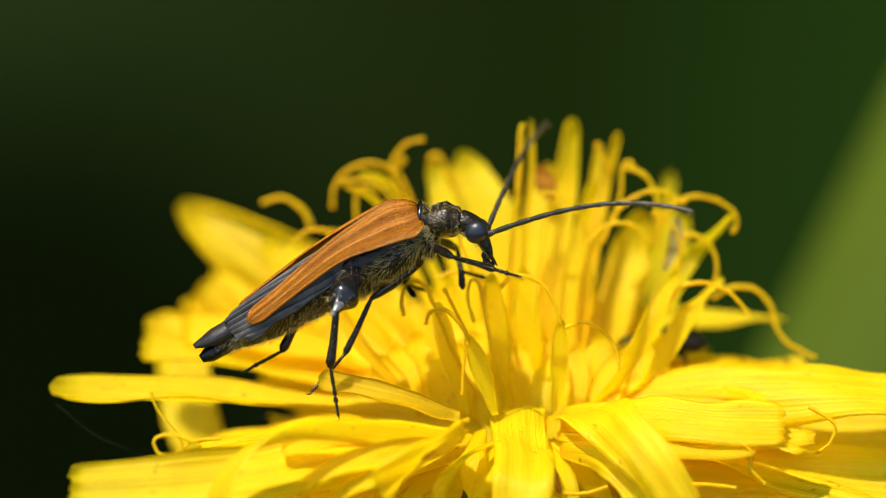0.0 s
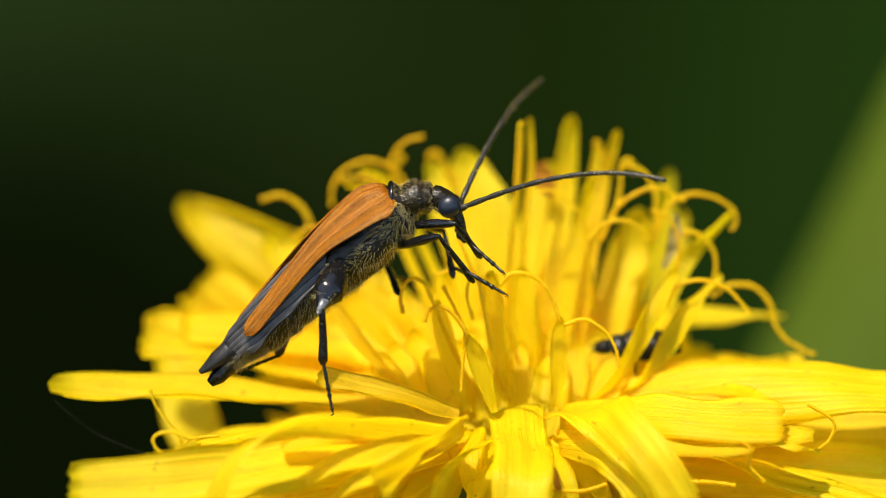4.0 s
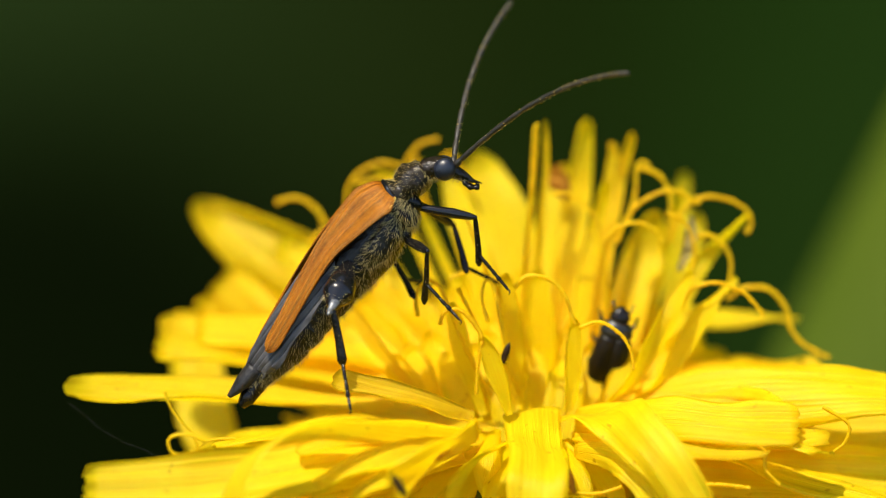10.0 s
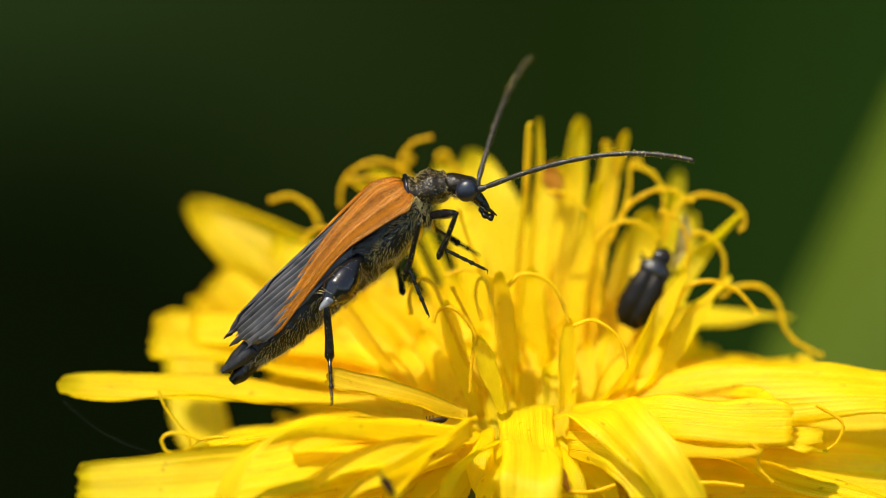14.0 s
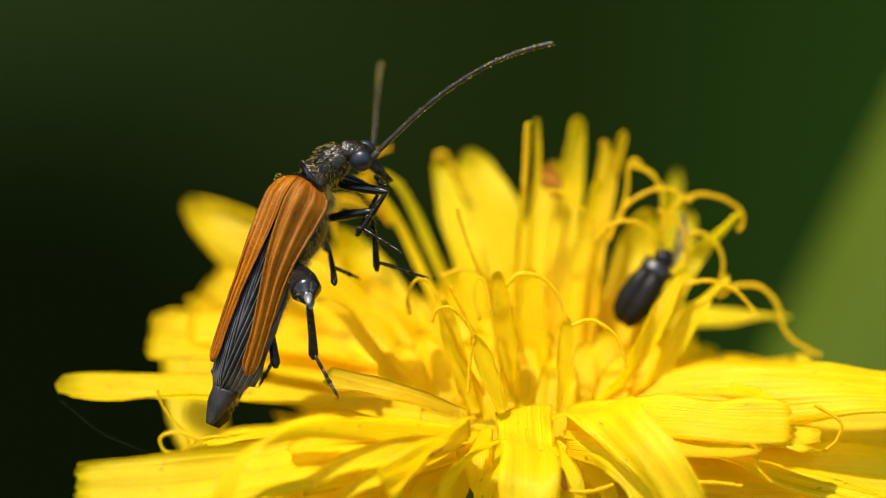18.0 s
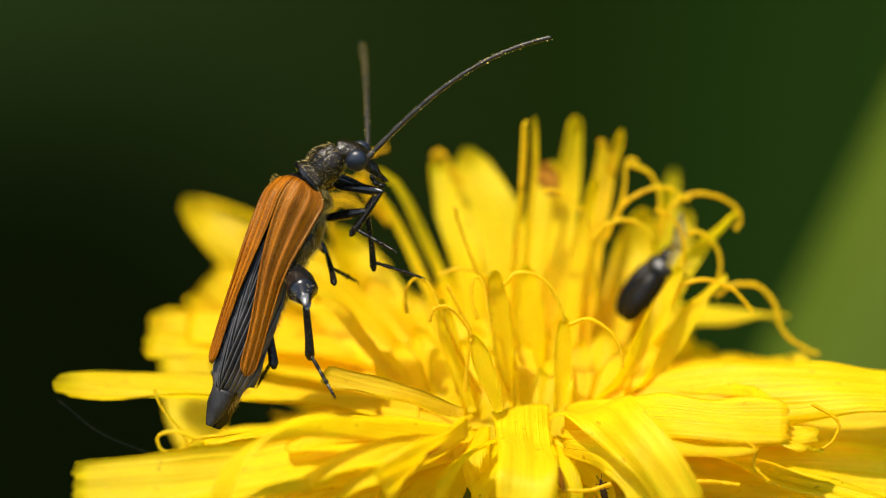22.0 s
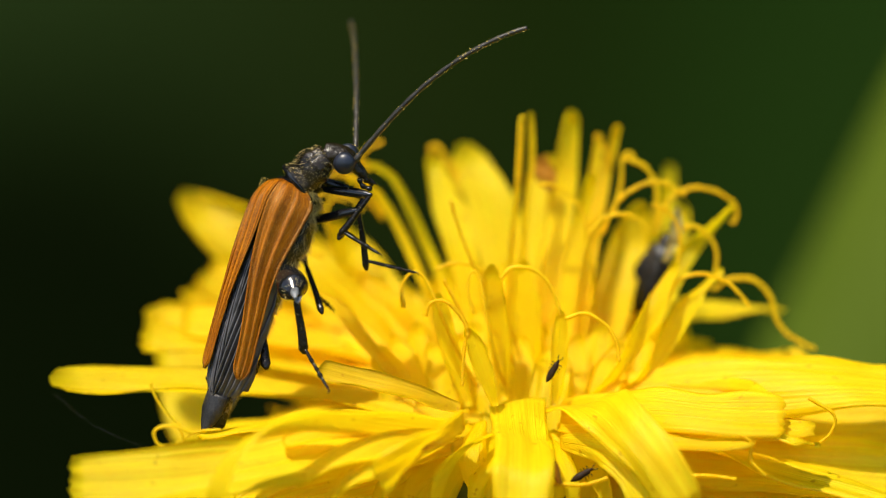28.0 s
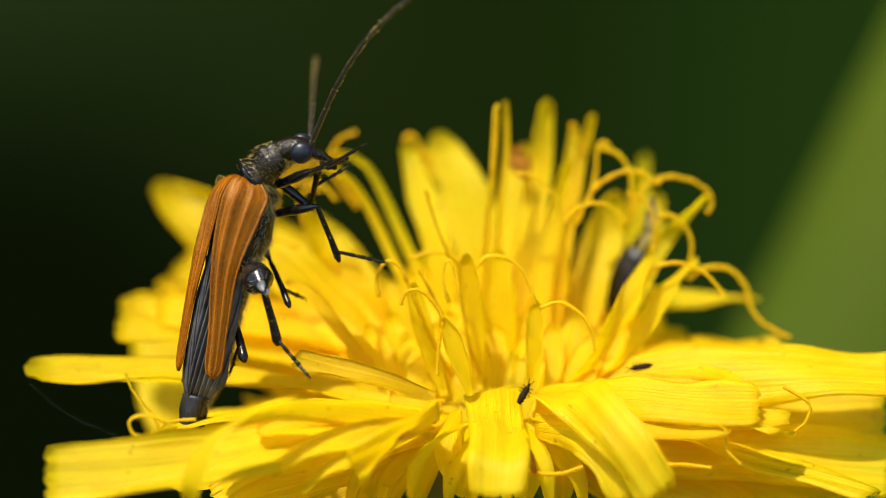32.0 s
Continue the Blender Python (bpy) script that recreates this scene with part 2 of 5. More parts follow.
def slab(grid, thick, uvs):
    """A thin closed sheet from a grid of points (rows along, columns across)."""
    g = np.array(grid, float)
    du = np.gradient(g, axis=0)
    dv = np.gradient(g, axis=1)
    nn = np.cross(du, dv)
    nn /= np.linalg.norm(nn, axis=2, keepdims=True) + 1e-9
    top, low = g + nn * thick / 2, g - nn * thick / 2
    R, C = g.shape[:2]
    verts = [tuple(v) for v in top.reshape(-1, 3)] + [tuple(v) for v in low.reshape(-1, 3)]
    uv = [tuple(u) for u in np.array(uvs).reshape(-1, 2)] * 2
    faces, o = [], R * C
    for i in range(R - 1):
        for j in range(C - 1):
            a, b, c, d = i * C + j, i * C + j + 1, (i + 1) * C + j + 1, (i + 1) * C + j
            faces += [(a, b, c, d), (o + d, o + c, o + b, o + a)]
    rim = [i * C for i in range(R)] + [(R - 1) * C + j for j in range(1, C)]
    rim += [i * C + C - 1 for i in range(R - 2, -1, -1)] + [j for j in range(C - 2, 0, -1)]
    for a, b in zip(rim, rim[1:] + rim[:1]):
        faces.append((a, b, o + b, o + a))
    return verts, faces, uv


def sheet(grid, thick, uvs):
    """A skin that light passes, with a turned-down rim of that thickness."""
    g = np.array(grid, float)
    nn = np.cross(np.gradient(g, axis=0), np.gradient(g, axis=1))
    nn /= np.linalg.norm(nn, axis=2, keepdims=True) + 1e-9
    R, C = g.shape[:2]
    uv = [tuple(u) for u in np.array(uvs).reshape(-1, 2)]
    verts = [tuple(v) for v in g.reshape(-1, 3)]
    under = (g - nn * thick).reshape(-1, 3)
    faces = [(i * C + j, i * C + j + 1, (i + 1) * C + j + 1, (i + 1) * C + j) for i in range(R - 1) for j in range(C - 1)]
    rim = [i * C for i in range(R)] + [(R - 1) * C + j for j in range(1, C)]
    rim += [i * C + C - 1 for i in range(R - 2, -1, -1)] + [j for j in range(C - 2, 0, -1)]
    o, n = R * C, len(rim)
    verts += [tuple(under[k]) for k in rim]
    uv += [uv[k] for k in rim]
    faces += [(rim[k], rim[(k + 1) % n], o + (k + 1) % n, o + k) for k in range(n)]
    return verts, faces, uv


# ---- ground and distance ----
def flat_ground():
    bm = bmesh.new()
    bmesh.ops.create_circle(bm, cap_ends=True, segments=64, radius=400)
    me = bpy.data.meshes.new("ground")
    bm.to_mesh(me)
    bm.free()
    me.materials.append(plain("meadow_ground", (0.010, 0.018, 0.004), (0.035, 0.060, 0.012), 6.0, 0.9, 0.1))
    tagged(new("ground", me), "dark green meadow ground in soft blur", "ground", kind="structure")


def foliage_backdrop():
    """A far wall of dark foliage with painted shade, curved round the view."""
    verts, faces, n = [], [], 40
    for i in range(n + 1):
        w = math.pi * i / n
        for z in (-0.05, 2.6):
            verts.append((800 * math.cos(w) * 1.6, 800 * math.sin(w), z * 1000))
    for i in range(n):
        faces.append((2 * i, 2 * i + 2, 2 * i + 3, 2 * i + 1))
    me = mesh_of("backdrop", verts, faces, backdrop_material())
    tagged(new("backdrop", me), "dark foliage with painted shade far behind the flower", "foliage", kind="structure")


flat_ground()
foliage_backdrop()

# ---- flower ----
flower = tagged(new("flower"), "open bright yellow flower head with strap petals and curled styles", "flower")
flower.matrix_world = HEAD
rng = random.Random(7)


def petal(ctrl, width, wide, kind=0, material=None):
    """A strap-shaped ligule from its base to its tip. wide: the way across it; kind 1: outer, toothed; 2: upright, rounded; 5: lance-shaped; 3: toothed and as broad at its base."""
    n, c = (24, 14) if width > 1.3 else (16, 5)
    p = spline(ctrl, n)
    wide = np.array(wide, float)
    grid, uvs = [], []
    lift, phase, twist = rng.uniform(0.05, 0.2), rng.uniform(0, 6), rng.uniform(-0.22, 0.22)
    ribs = rng.choice((9.0, 11.0, 12.5))
    for i in range(n + 1):
        s = i / n
        tan = p[min(i + 1, n)] - p[max(i - 1, 0)]
        tan /= np.linalg.norm(tan) + 1e-9
        a = wide - tan * np.dot(wide, tan)
        a /= np.linalg.norm(a) + 1e-9
        up = np.cross(a, tan)
        g = twist * (s - 0.5) + 0.10 * math.sin(6 * s + phase)
        a, up = a * math.cos(g) + up * math.sin(g), up * math.cos(g) - a * math.sin(g)
        grow = 1.0 if kind == 3 else 0.42 + 0.58 * min(1, s * 2.2)
        end = 0.75 * max(0, s - 0.55) / 0.45 if kind == 4 else 0.66 * (max(0, s - 0.40) / 0.60) ** 2 if kind == 5 else 0.16 * max(0, (s - 0.82) / 0.18) ** 2 if kind in (1, 3) else 0.45 * max(0, s - 0.75) / 0.25
        w = width * grow * (1 - end) * (1 + 0.05 * math.sin(4 * s + phase))
        row, urow = [], []
        for j in range(c + 1):
            q = j / c * 2 - 1
            ridge = lift * width * 0.5 * q * q + 0.020 * width * math.cos(q * ribs + phase) * min(1, 3 * s)
            wave = 0.07 * width * math.sin(6 * s + 2.2 * q + phase) + 0.05 * width * abs(q) ** 3 * math.sin(17 * s + 3 * phase + q)
            pt = p[i] + a * q * w / 2 + up * (ridge + wave)
            if i == n:
                if kind in (1, 3):
                    pt = pt + tan * (0.13 * abs(math.sin((q + 1) * 2.5 * math.pi + phase)) * (1 + 0.6 * math.sin(9 * q + phase)) - 0.10 - 0.12 * q * q)
                else:
                    pt = pt + tan * 0.3 * width * (1 - q * q)
            row.append(pt)
            urow.append((j / c, s * np.linalg.norm(p[-1] - p[0]) * 0.1 + phase))
        grid.append(row)
        uvs.append(urow)
    v, f, uv = sheet(grid, 0.06, uvs)
    return part("petal", mesh_of("petal", v, f, material or (YELLOW if kind in (1, 2, 3, 5) else DEEP), uv), flower)


def style(ctrl, r):
    """A curled thread-like branch with a blunt, finely warty tip."""
    v, f = tube_data(ctrl, lambda s: 0.80 * r * (1.0 - 0.28 * s + (0.25 * max(0, s - 0.93) / 0.07)), n=56, sides=7)
    v = [tuple(c + r * 0.20 * rng.uniform(-1, 1) for c in q) for q in v]
    data = (v, f)
    return part("style", mesh_of("style", *data, STYLE), flower, "thin curled yellow style")


petal([(1.48, 1, -6.23), (-3.21, 1.2, -5.49), (-8.88, 1.2, -4.95), (-12.81, 1, -4.86)], 2.1, (0, 0.91, 0.41), 2)
petal([(0.31, -2, -6.88), (-4.21, -5, -7.31), (-8.48, -6, -7.93), (-12.17, -6, -8.27)], 2.6, (0, 0.67, 0.74), 1)
petal([(1.31, 3, -5.91), (-4.48, 5, -4.54), (-7.69, 5, -3.82), (-10.53, 5, -3.42)], 2, (0, 0.91, 0.42), 1)
petal([(1.32, 5, -5.79), (-3.71, 6, -3.61), (-6.93, 6, -3), (-9.14, 6, -2.8)], 2, (0, 0.87, 0.5), 1)
petal([(0.73, 6, -5.22), (-2.95, 9, -2.65), (-6.07, 10, -0.6), (-8.7, 11, 1.15)], 3.6, (0, 0.09, 1), 5)
petal([(-0.08, 6, -5.62), (-3.75, 8, -4.26), (-6.65, 9, -2.85), (-8.56, 9.5, -1.21)], 2.3, (0, 0.17, 0.98), 1)
petal([(-1.69, 6, -5.02), (-6.24, 9, -3.06), (-9.26, 10, -3.07), (-9.21, 9, -5.31), (-8.54, 8, -7.32)], 2.2, (0.6, 0.1, 0.8), 1)
petal([(0.69, -3, -6.36), (-2.33, -5, -6.03), (-4.54, -6.5, -5.86), (-6.08, -7.5, -6.41), (-6.98, -8, -7.44), (-7.35, -8, -8.82)], 1.25, (0.5, -0.7, 0.5), 3)
petal([(2.74, 0, -5.51), (2.78, -3, -6.45), (2.88, -4, -6.73), (2.85, -5.5, -7.57), (2.76, -6, -8.85)], 2, (1, 0, 0), 3)
petal([(4.39, 0, -5.61), (5.37, -3, -5.46), (6.15, -4.5, -6.17), (7.08, -5.5, -7.25), (8.14, -6, -8.85)], 1.85, (0.8, -0.35, 0.3), 3)
petal([(4.14, -2, -6.73), (5.62, -3.5, -6.96), (6.56, -4.5, -7.71), (7.16, -5, -8.91)], 1.4, (0.8, -0.3, 0.5), 1)
petal([(4.19, 0, -5.8), (6.99, -2.5, -5.67), (9.41, -3.5, -5.77), (11.69, -3.5, -5.83)], 1.9, (0, 0.57, 0.82), 1)
petal([(5.23, 2, -5.09), (9.1, 1, -4.9), (12.92, 0, -4.79), (16.61, 0, -4.87)], 2.8, (0, 0.71, 0.71), 1)
petal([(6.29, 4, -4.95), (9.33, 5, -4.28), (11.33, 5, -4.14), (13.13, 5, -4.28)], 2.4, (0, 0.91, 0.42), 1)
petal([(5.35, 6.5, -3.2), (8.4, 7.5, -2.42), (10.5, 8, -2.35), (12.1, 8, -2.43)], 1.5, (0, 0.90, 0.44), 5)
petal([(4.19, 0, -6.77), (8.12, 1, -6.62), (12.11, 2, -6.37), (16.43, 2, -6.37)], 2.6, (0, 0.64, 0.77), 1)
petal([(5.13, -1, -7.31), (9.04, 0, -7.55), (12.92, 0, -7.74), (16.61, 0, -8.13)], 2.6, (0, 0.57, 0.82), 1)
petal([(4.61, 1, -7.6), (8.57, 2, -8.23), (12.5, 2, -9.02), (15.25, 2, -10)], 2.6, (0, 0.42, 0.91), 1)
petal([(4.19, 0, -7.94), (6.76, 1, -8.38), (10.08, 1, -9.35), (12.03, 1, -10.53)], 2.4, (0, 0.34, 0.94), 1)
petal([(0.69, -1, -6.73), (-2.55, -3, -6.83), (-4.99, -4, -7.26), (-6.7, -4, -7.77)], 1.9, (0, 0.64, 0.77), 1)
petal([(0.89, 0, -6.97), (-2.57, -2, -7.64), (-5.03, -3, -8.26), (-6.74, -3, -9.12)], 2.4, (0, 0.5, 0.87), 1)
petal([(1.09, 1, -7.21), (-1.24, 0, -7.94), (-3.18, 0, -8.91), (-4.35, 0, -10.07)], 2.2, (0, 0.34, 0.94), 1)
petal([(0.87, -4, -5.94), (0.11, -5.5, -6.26), (-0.91, -6.5, -6.96), (-2.08, -7, -7.73)], 1.95, (0.45, -0.3, 0.75), 1)
petal([(0.69, -2, -5.73), (-1.22, -3, -5.04), (-2.74, -3, -4.7), (-4.04, -3, -4.4)], 0.95, (0, 0.70, 0.71), 1, FADED)
petal([(1.47, -1, -6.15), (1.17, -2.5, -7.24), (1.6, -3, -8.74)], 1, (1, 0, 0), 0)
petal([(1.08, -1, -6.34), (-0.08, -2, -7.26), (-0.74, -2.5, -8.96)], 1.1, (1, 0, 0.2), 0)
petal([(0.89, 0, -6.38), (-0.66, -1, -7.12), (-1.61, -1.5, -9.02)], 1.2, (1, 0, 0.3), 0)
petal([(1.28, 0, -6.38), (0.5, -1, -7.69), (0.21, -1.5, -9.02)], 1, (1, 0, 0.2), 0)
petal([(3.39, -1, -6.34), (4.04, -2, -7.45), (3.84, -2.5, -8.96)], 1, (1, 0, 0), 0)
petal([(3.8, 0, -6.58), (4.94, -1, -7.69), (5.13, -1, -9.04)], 1.2, (1, 0, 0.2), 0)
petal([(2.24, 6, -5.62), (2.15, 7, -1.6), (1.75, 8, 0.84), (1.11, 9, 2.83)], 2.5, (1, 0, 0.15), 2)
petal([(1.52, 5, -4.18), (0.93, 6, -0.79), (0.32, 7, 1.24), (-0.12, 8, 2.87)], 1.1, (1, 0, 0.1), 0)
petal([(3.52, 5, -5.19), (4.05, 6, -1.19), (4.54, 7, 2.15), (4.82, 7, 4.42)], 0.95, (1, 0, 0.1), 2)
petal([(3.32, 5, -5.59), (3.65, 6, -2.4), (3.87, 7, 0.43), (4.0, 8, 2.5)], 1.9, (1, 0, 0.1), 2)
petal([(2.41, 4, -5.55), (2.61, 4, -0.18), (2.81, 4, 1.91), (3, 4, 4.08)], 0.24, (1, 0.2, 0), 2)
petal([(2.82, 5, -5.59), (3.08, 5, 0.42), (3.32, 5, 2.72), (3.28, 5, 4.5)], 0.27, (1, 0.2, 0), 2)
petal([(5.53, 5, -5.19), (6.16, 6, -2.4), (6.81, 7, -0.39), (7.21, 7, 0.93)], 1.6, (1, 0, 0.3), 2)
petal([(4.89, 4, -5.15), (5.29, 5, -1.18), (5.86, 6, 2.03), (6.41, 6, 4.01)], 0.55, (1, 0, 0.2), 2)
petal([(4.72, 5, -5.19), (5.16, 6, -1.19), (5.54, 6.5, 1.84), (5.8, 7, 3.67)], 0.5, (1, 0, 0.2), 2)
petal([(4.27, 3, -5.52), (4.5, 4, -2.37), (5.03, 5, 0.42), (5.43, 5, 2.22)], 0.6, (1, 0, 0.1), 0)
petal([(5.85, 3, -5.12), (7.48, 4, -2.96), (8.93, 5, -0.38), (10.33, 5, 1.12)], 0.65, (0.8, 0.3, 0.5), 0)
petal([(6.4, 1.8, -5.28), (7.4, 1.8, -4.38), (8.62, 2.2, -2.44), (9.85, 3, -1.17)], 0.75, (0.8, 0.2, 0.5), 0)
petal([(5.21, 1.4, -5.46), (6.26, 1.4, -4.5), (7.36, 1.4, -2.53), (8.27, 2, -0.96)], 0.72, (0.8, 0.2, 0.5), 0)
petal([(7.55, 10, -3.28), (8.27, 12, 0.23), (8.63, 13, 2.63)], 0.7, (1, 0, 0), 0)
petal([(7.46, 8, -3.65), (8.33, 9, -1.21), (8.96, 10, 1.05)], 0.9, (1, 0, 0.2), 0)
petal([(6.37, 6, -4.21), (7.42, 7, -0.79), (7.92, 7, 0.83), (8.23, 7, 2.05)], 0.45, (1, 0, 0.2), 0)
petal([(1.72, 5, -5.19), (0.73, 6, -2.8), (-0.49, 7, 0.02), (-1.65, 7, 2.3), (-2.72, 7, 2.75)], 0.36, (0.8, 0.2, 0.5), 0)
petal([(1.31, 4, -5.35), (0.12, 5, -2.98), (-1.09, 6, -0.18), (-2.2, 6, 1.75), (-3.2, 6, 2.2)], 0.34, (0.8, 0.2, 0.5), 0)
petal([(1.95, -1, -5.67), (1.7, -1, -4.8), (1.27, -1, -3.55), (1.04, -1, -3.07)], 0.62, (1, 0, 0.2), 0)
petal([(4, 0, -5.71), (4.15, 0, -4.25), (4.23, 0, -2.6)], 0.62, (1, 0, 0), 0)
petal([(1.09, 1, -5.74), (0.41, 1, -3.69), (0.02, 1, -2.03)], 0.7, (1, 0, 0.2), 0)
petal([(2.27, 1, -5.55), (2.11, 1, -3.11), (1.87, 1, -1.05)], 0.8, (1, 0, 0), 0)
petal([(3.2, 3.2, -5.4), (3.12, 3.4, -3.12), (3.0, 3.6, -1.0)], 1.1, (1, 0, 0), 0)
petal([(-1.2, 1.8, -5.0), (-2.6, 1.8, -3.4), (-3.5, 2.0, -2.25), (-4.3, 2.2, -1.9)], 0.5, (1, 0, 0.2), 2)
petal([(-0.48, 4, -5.15), (-2.7, 6, -3), (-4.54, 7, -1.2), (-5.79, 8, 0.02)], 2, (0, 0.17, 0.98), 0)
petal([(0.32, 5, -4.99), (-1.7, 7, -2.41), (-2.94, 8, -0.59), (-3.55, 8, 0.22)], 1.8, (0, 0.17, 0.98), 0)
petal([(0.69, -2, -6.3), (-1.78, -4, -6.34), (-3.83, -5, -6.41), (-5.24, -5, -6.78)], 0.7, (0, 0.82, 0.57), 1)
petal([(0.69, -3, -6.49), (-1.58, -5, -6.75), (-3.44, -6, -7.3), (-4.65, -6, -8.05)], 0.9, (0, 0.77, 0.64), 1)
petal([(0.59, -3, -6.64), (-1.2, -5, -7.16), (-2.69, -6, -7.82), (-3.62, -6, -8.66)], 0.8, (0, 0.71, 0.71), 1)
petal([(3.47, -2, -6.4), (3.61, -4, -7.07), (3.21, -5, -7.87), (3.12, -5, -8.91)], 0.6, (1, 0, 0.2), 0)
petal([(1.84, -2, -6.5), (0.72, -4, -7.02), (0.15, -5, -7.69), (-0.08, -5, -8.81)], 0.55, (1, 0, 0.3), 0)
petal([(4.14, -2, -6.3), (6.95, -3.5, -6.62), (9, -4, -6.79), (10.61, -4, -6.64)], 0.8, (0, 0.77, 0.64), 1)
petal([(5.13, -1, -6.15), (8.33, -2.5, -6.19), (10.58, -3, -6.36), (12.68, -3, -6.26)], 1, (0, 0.87, 0.5), 1)
petal([(4.05, 6.2, 1.79), (3.85, 6.2, 2.34), (3.51, 6.2, 2.8)], 0.7, (1, 0, 0.1), 0, WILT)
petal([(3.45, 6.4, 2.24), (3.59, 6.4, 2.6), (3.8, 6.4, 2.93)], 0.45, (1, 0, 0.1), 0, WILT)
petal([(7.96, 3.6, -0.77), (8.32, 3.6, 0.12), (8.42, 3.6, 1.05)], 0.42, (1, 0, 0.1), 0, PALE)
petal([(7.53, 1.6, -4.88), (10.04, 0.4, -4.92), (10.8, -1.2, -5.1), (11.23, -2, -5.38)], 0.5, (0, 0.77, 0.64), 1)
petal([(0.3, -3.5, -6.53), (-0.17, -5, -6.75), (-0.78, -6, -6.93)], 0.25, (0.5, -0.3, 0.6), 0, WILT)
petal([(3.35, -3, -6.83), (3.8, -4, -7.45), (4.07, -4.4, -8.09)], 0.3, (1, 0, 0.2), 0, WILT)
petal([(1.31, 4, -5.85), (-3.71, 6, -4.11), (-7.16, 6.6, -3.17), (-9.97, 7, -2.72)], 1.9, (0, 0.47, 0.88), 2)
petal([(1.2, -0.5, -6.52), (-0.42, -1.82, -7.31), (-1.79, -2.6, -8.28), (-2.25, -2.6, -9.62)], 0.85, (1, 0, 0.2), 4)
petal([(1.55, -0.5, -6.52), (0.28, -2.1, -7.3), (-0.8, -3, -8.26), (-1.16, -3, -9.59)], 0.85, (1, 0, 0.2), 4)
petal([(1.94, -0.5, -6.52), (1.06, -1.68, -7.32), (0.31, -2.4, -8.29), (0.06, -2.4, -9.63)], 0.85, (1, 0, 0.2), 4)
petal([(2.3, -0.5, -6.52), (1.75, -2.24, -7.29), (1.29, -3.2, -8.25), (1.14, -3.2, -9.58)], 0.85, (1, 0, 0.2), 4)
petal([(2.55, -0.5, -6.52), (2.26, -1.75, -7.31), (2.02, -2.5, -8.29), (1.95, -2.5, -9.63)], 0.85, (1, 0, 0.2), 4)
petal([(3.11, -0.5, -6.52), (3.36, -1.89, -7.31), (3.59, -2.7, -8.28), (3.67, -2.7, -9.61)], 0.85, (1, 0, 0.2), 4)
petal([(3.43, -0.5, -6.52), (4, -2.17, -7.29), (4.49, -3.1, -8.26), (4.66, -3.1, -9.59)], 0.85, (1, 0, 0.2), 4)
petal([(3.81, -0.5, -6.52), (4.75, -1.68, -7.32), (5.56, -2.4, -8.29), (5.84, -2.4, -9.63)], 0.85, (1, 0, 0.2), 4)
CROWN = [
    style([(-0.93, 7, 1.24), (-1.54, 7, 2.45), (-1.6, 7, 3.16), (-1.13, 7, 3.77), (-0.49, 7, 3.95)], 0.11),
    style([(-0.79, 7, 1.4), (-1.4, 7, 2.65), (-2.41, 7, 3.1), (-3.32, 7, 2.76), (-3.73, 7, 2.15), (-3.77, 7, 1.44)], 0.11),
    style([(-1.59, 6, 1.63), (-2.09, 6, 2.34), (-2.9, 6, 2.48), (-3.46, 6, 2.34)], 0.1),
    style([(-2.9, 6, 0.99), (-2.9, 6, 1.83), (-2.54, 6, 2.24), (-2.09, 6, 2.07)], 0.1),
    style([(-4.54, 7, 0.83), (-4.84, 7, 1.4), (-5.55, 7, 1.84), (-6.32, 7, 1.68)], 0.13),
    style([(-3.18, 5, 0.22), (-3.98, 5, 0.66), (-4.68, 5, 0.62), (-5.13, 5, 0.22)], 0.1),
    style([(-1.5, 7, 2.86), (-1.2, 7, 3.16), (-1.4, 7, 3.3)], 0.13),
]
style([(0.75, 8, 2.2), (0.33, 8, 2.87), (0.02, 8, 3.38), (-0.29, 8, 3.28), (-0.12, 8, 3.02)], 0.13)
style([(2.81, 4, 2.01), (2.91, 4, 4.1), (3.06, 4, 4.36)], 0.11)
style([(6.16, 6, 2.64), (5.8, 6, 3.61), (5.6, 6, 3.75)], 0.13)
style([(6.23, 5, 0.92), (6.49, 5, 2.02), (6.53, 5, 2.82), (6.73, 5, 3.12), (6.97, 5, 2.98)], 0.1)
style([(6.53, 5, 2.92), (7.33, 5, 2.62), (7.73, 5, 1.82), (7.69, 5, 0.62)], 0.11)
style([(5.79, 4, 0.22), (6.29, 4, 1.31), (7.08, 4, 1.91), (7.88, 4, 2.05), (8.72, 4, 1.61)], 0.11)
style([(7.69, 5, 0.22), (8.13, 5, 1.32), (8.83, 5, 1.82), (9.73, 5, 1.78), (10.49, 5, 1.32), (10.59, 5, 0.86), (10.41, 5, 0.58)], 0.11)
style([(8.33, 3, -0.97), (8.48, 3, -0.28), (8.38, 3, 0.51), (8.03, 3, 1.05), (7.49, 3, 1.27)], 0.1)
style([(8.38, 4, 0.32), (8.97, 4, 0.52), (9.57, 4, 0.12), (9.83, 4, -0.48), (9.77, 4, -1.17)], 0.11)
style([(7.98, 2, -2.04), (8.37, 2, -1.4), (9.16, 2, -1.16), (10.04, 2, -1.45), (10.57, 2, -1.95), (10.85, 2, -2.28)], 0.1)
style([(9.73, 5, -1.78), (10.33, 5, -1.38), (11.23, 5, -1.42), (11.83, 5, -2.08), (11.99, 5, -2.78), (12.43, 5, -3.34), (13.37, 5, -3.86)], 0.11)
style([(5.26, 3, 0.22), (5.81, 3, 0.77), (6.55, 3, 0.91), (7.08, 3, 0.65), (7.44, 3, 0.22)], 0.1)
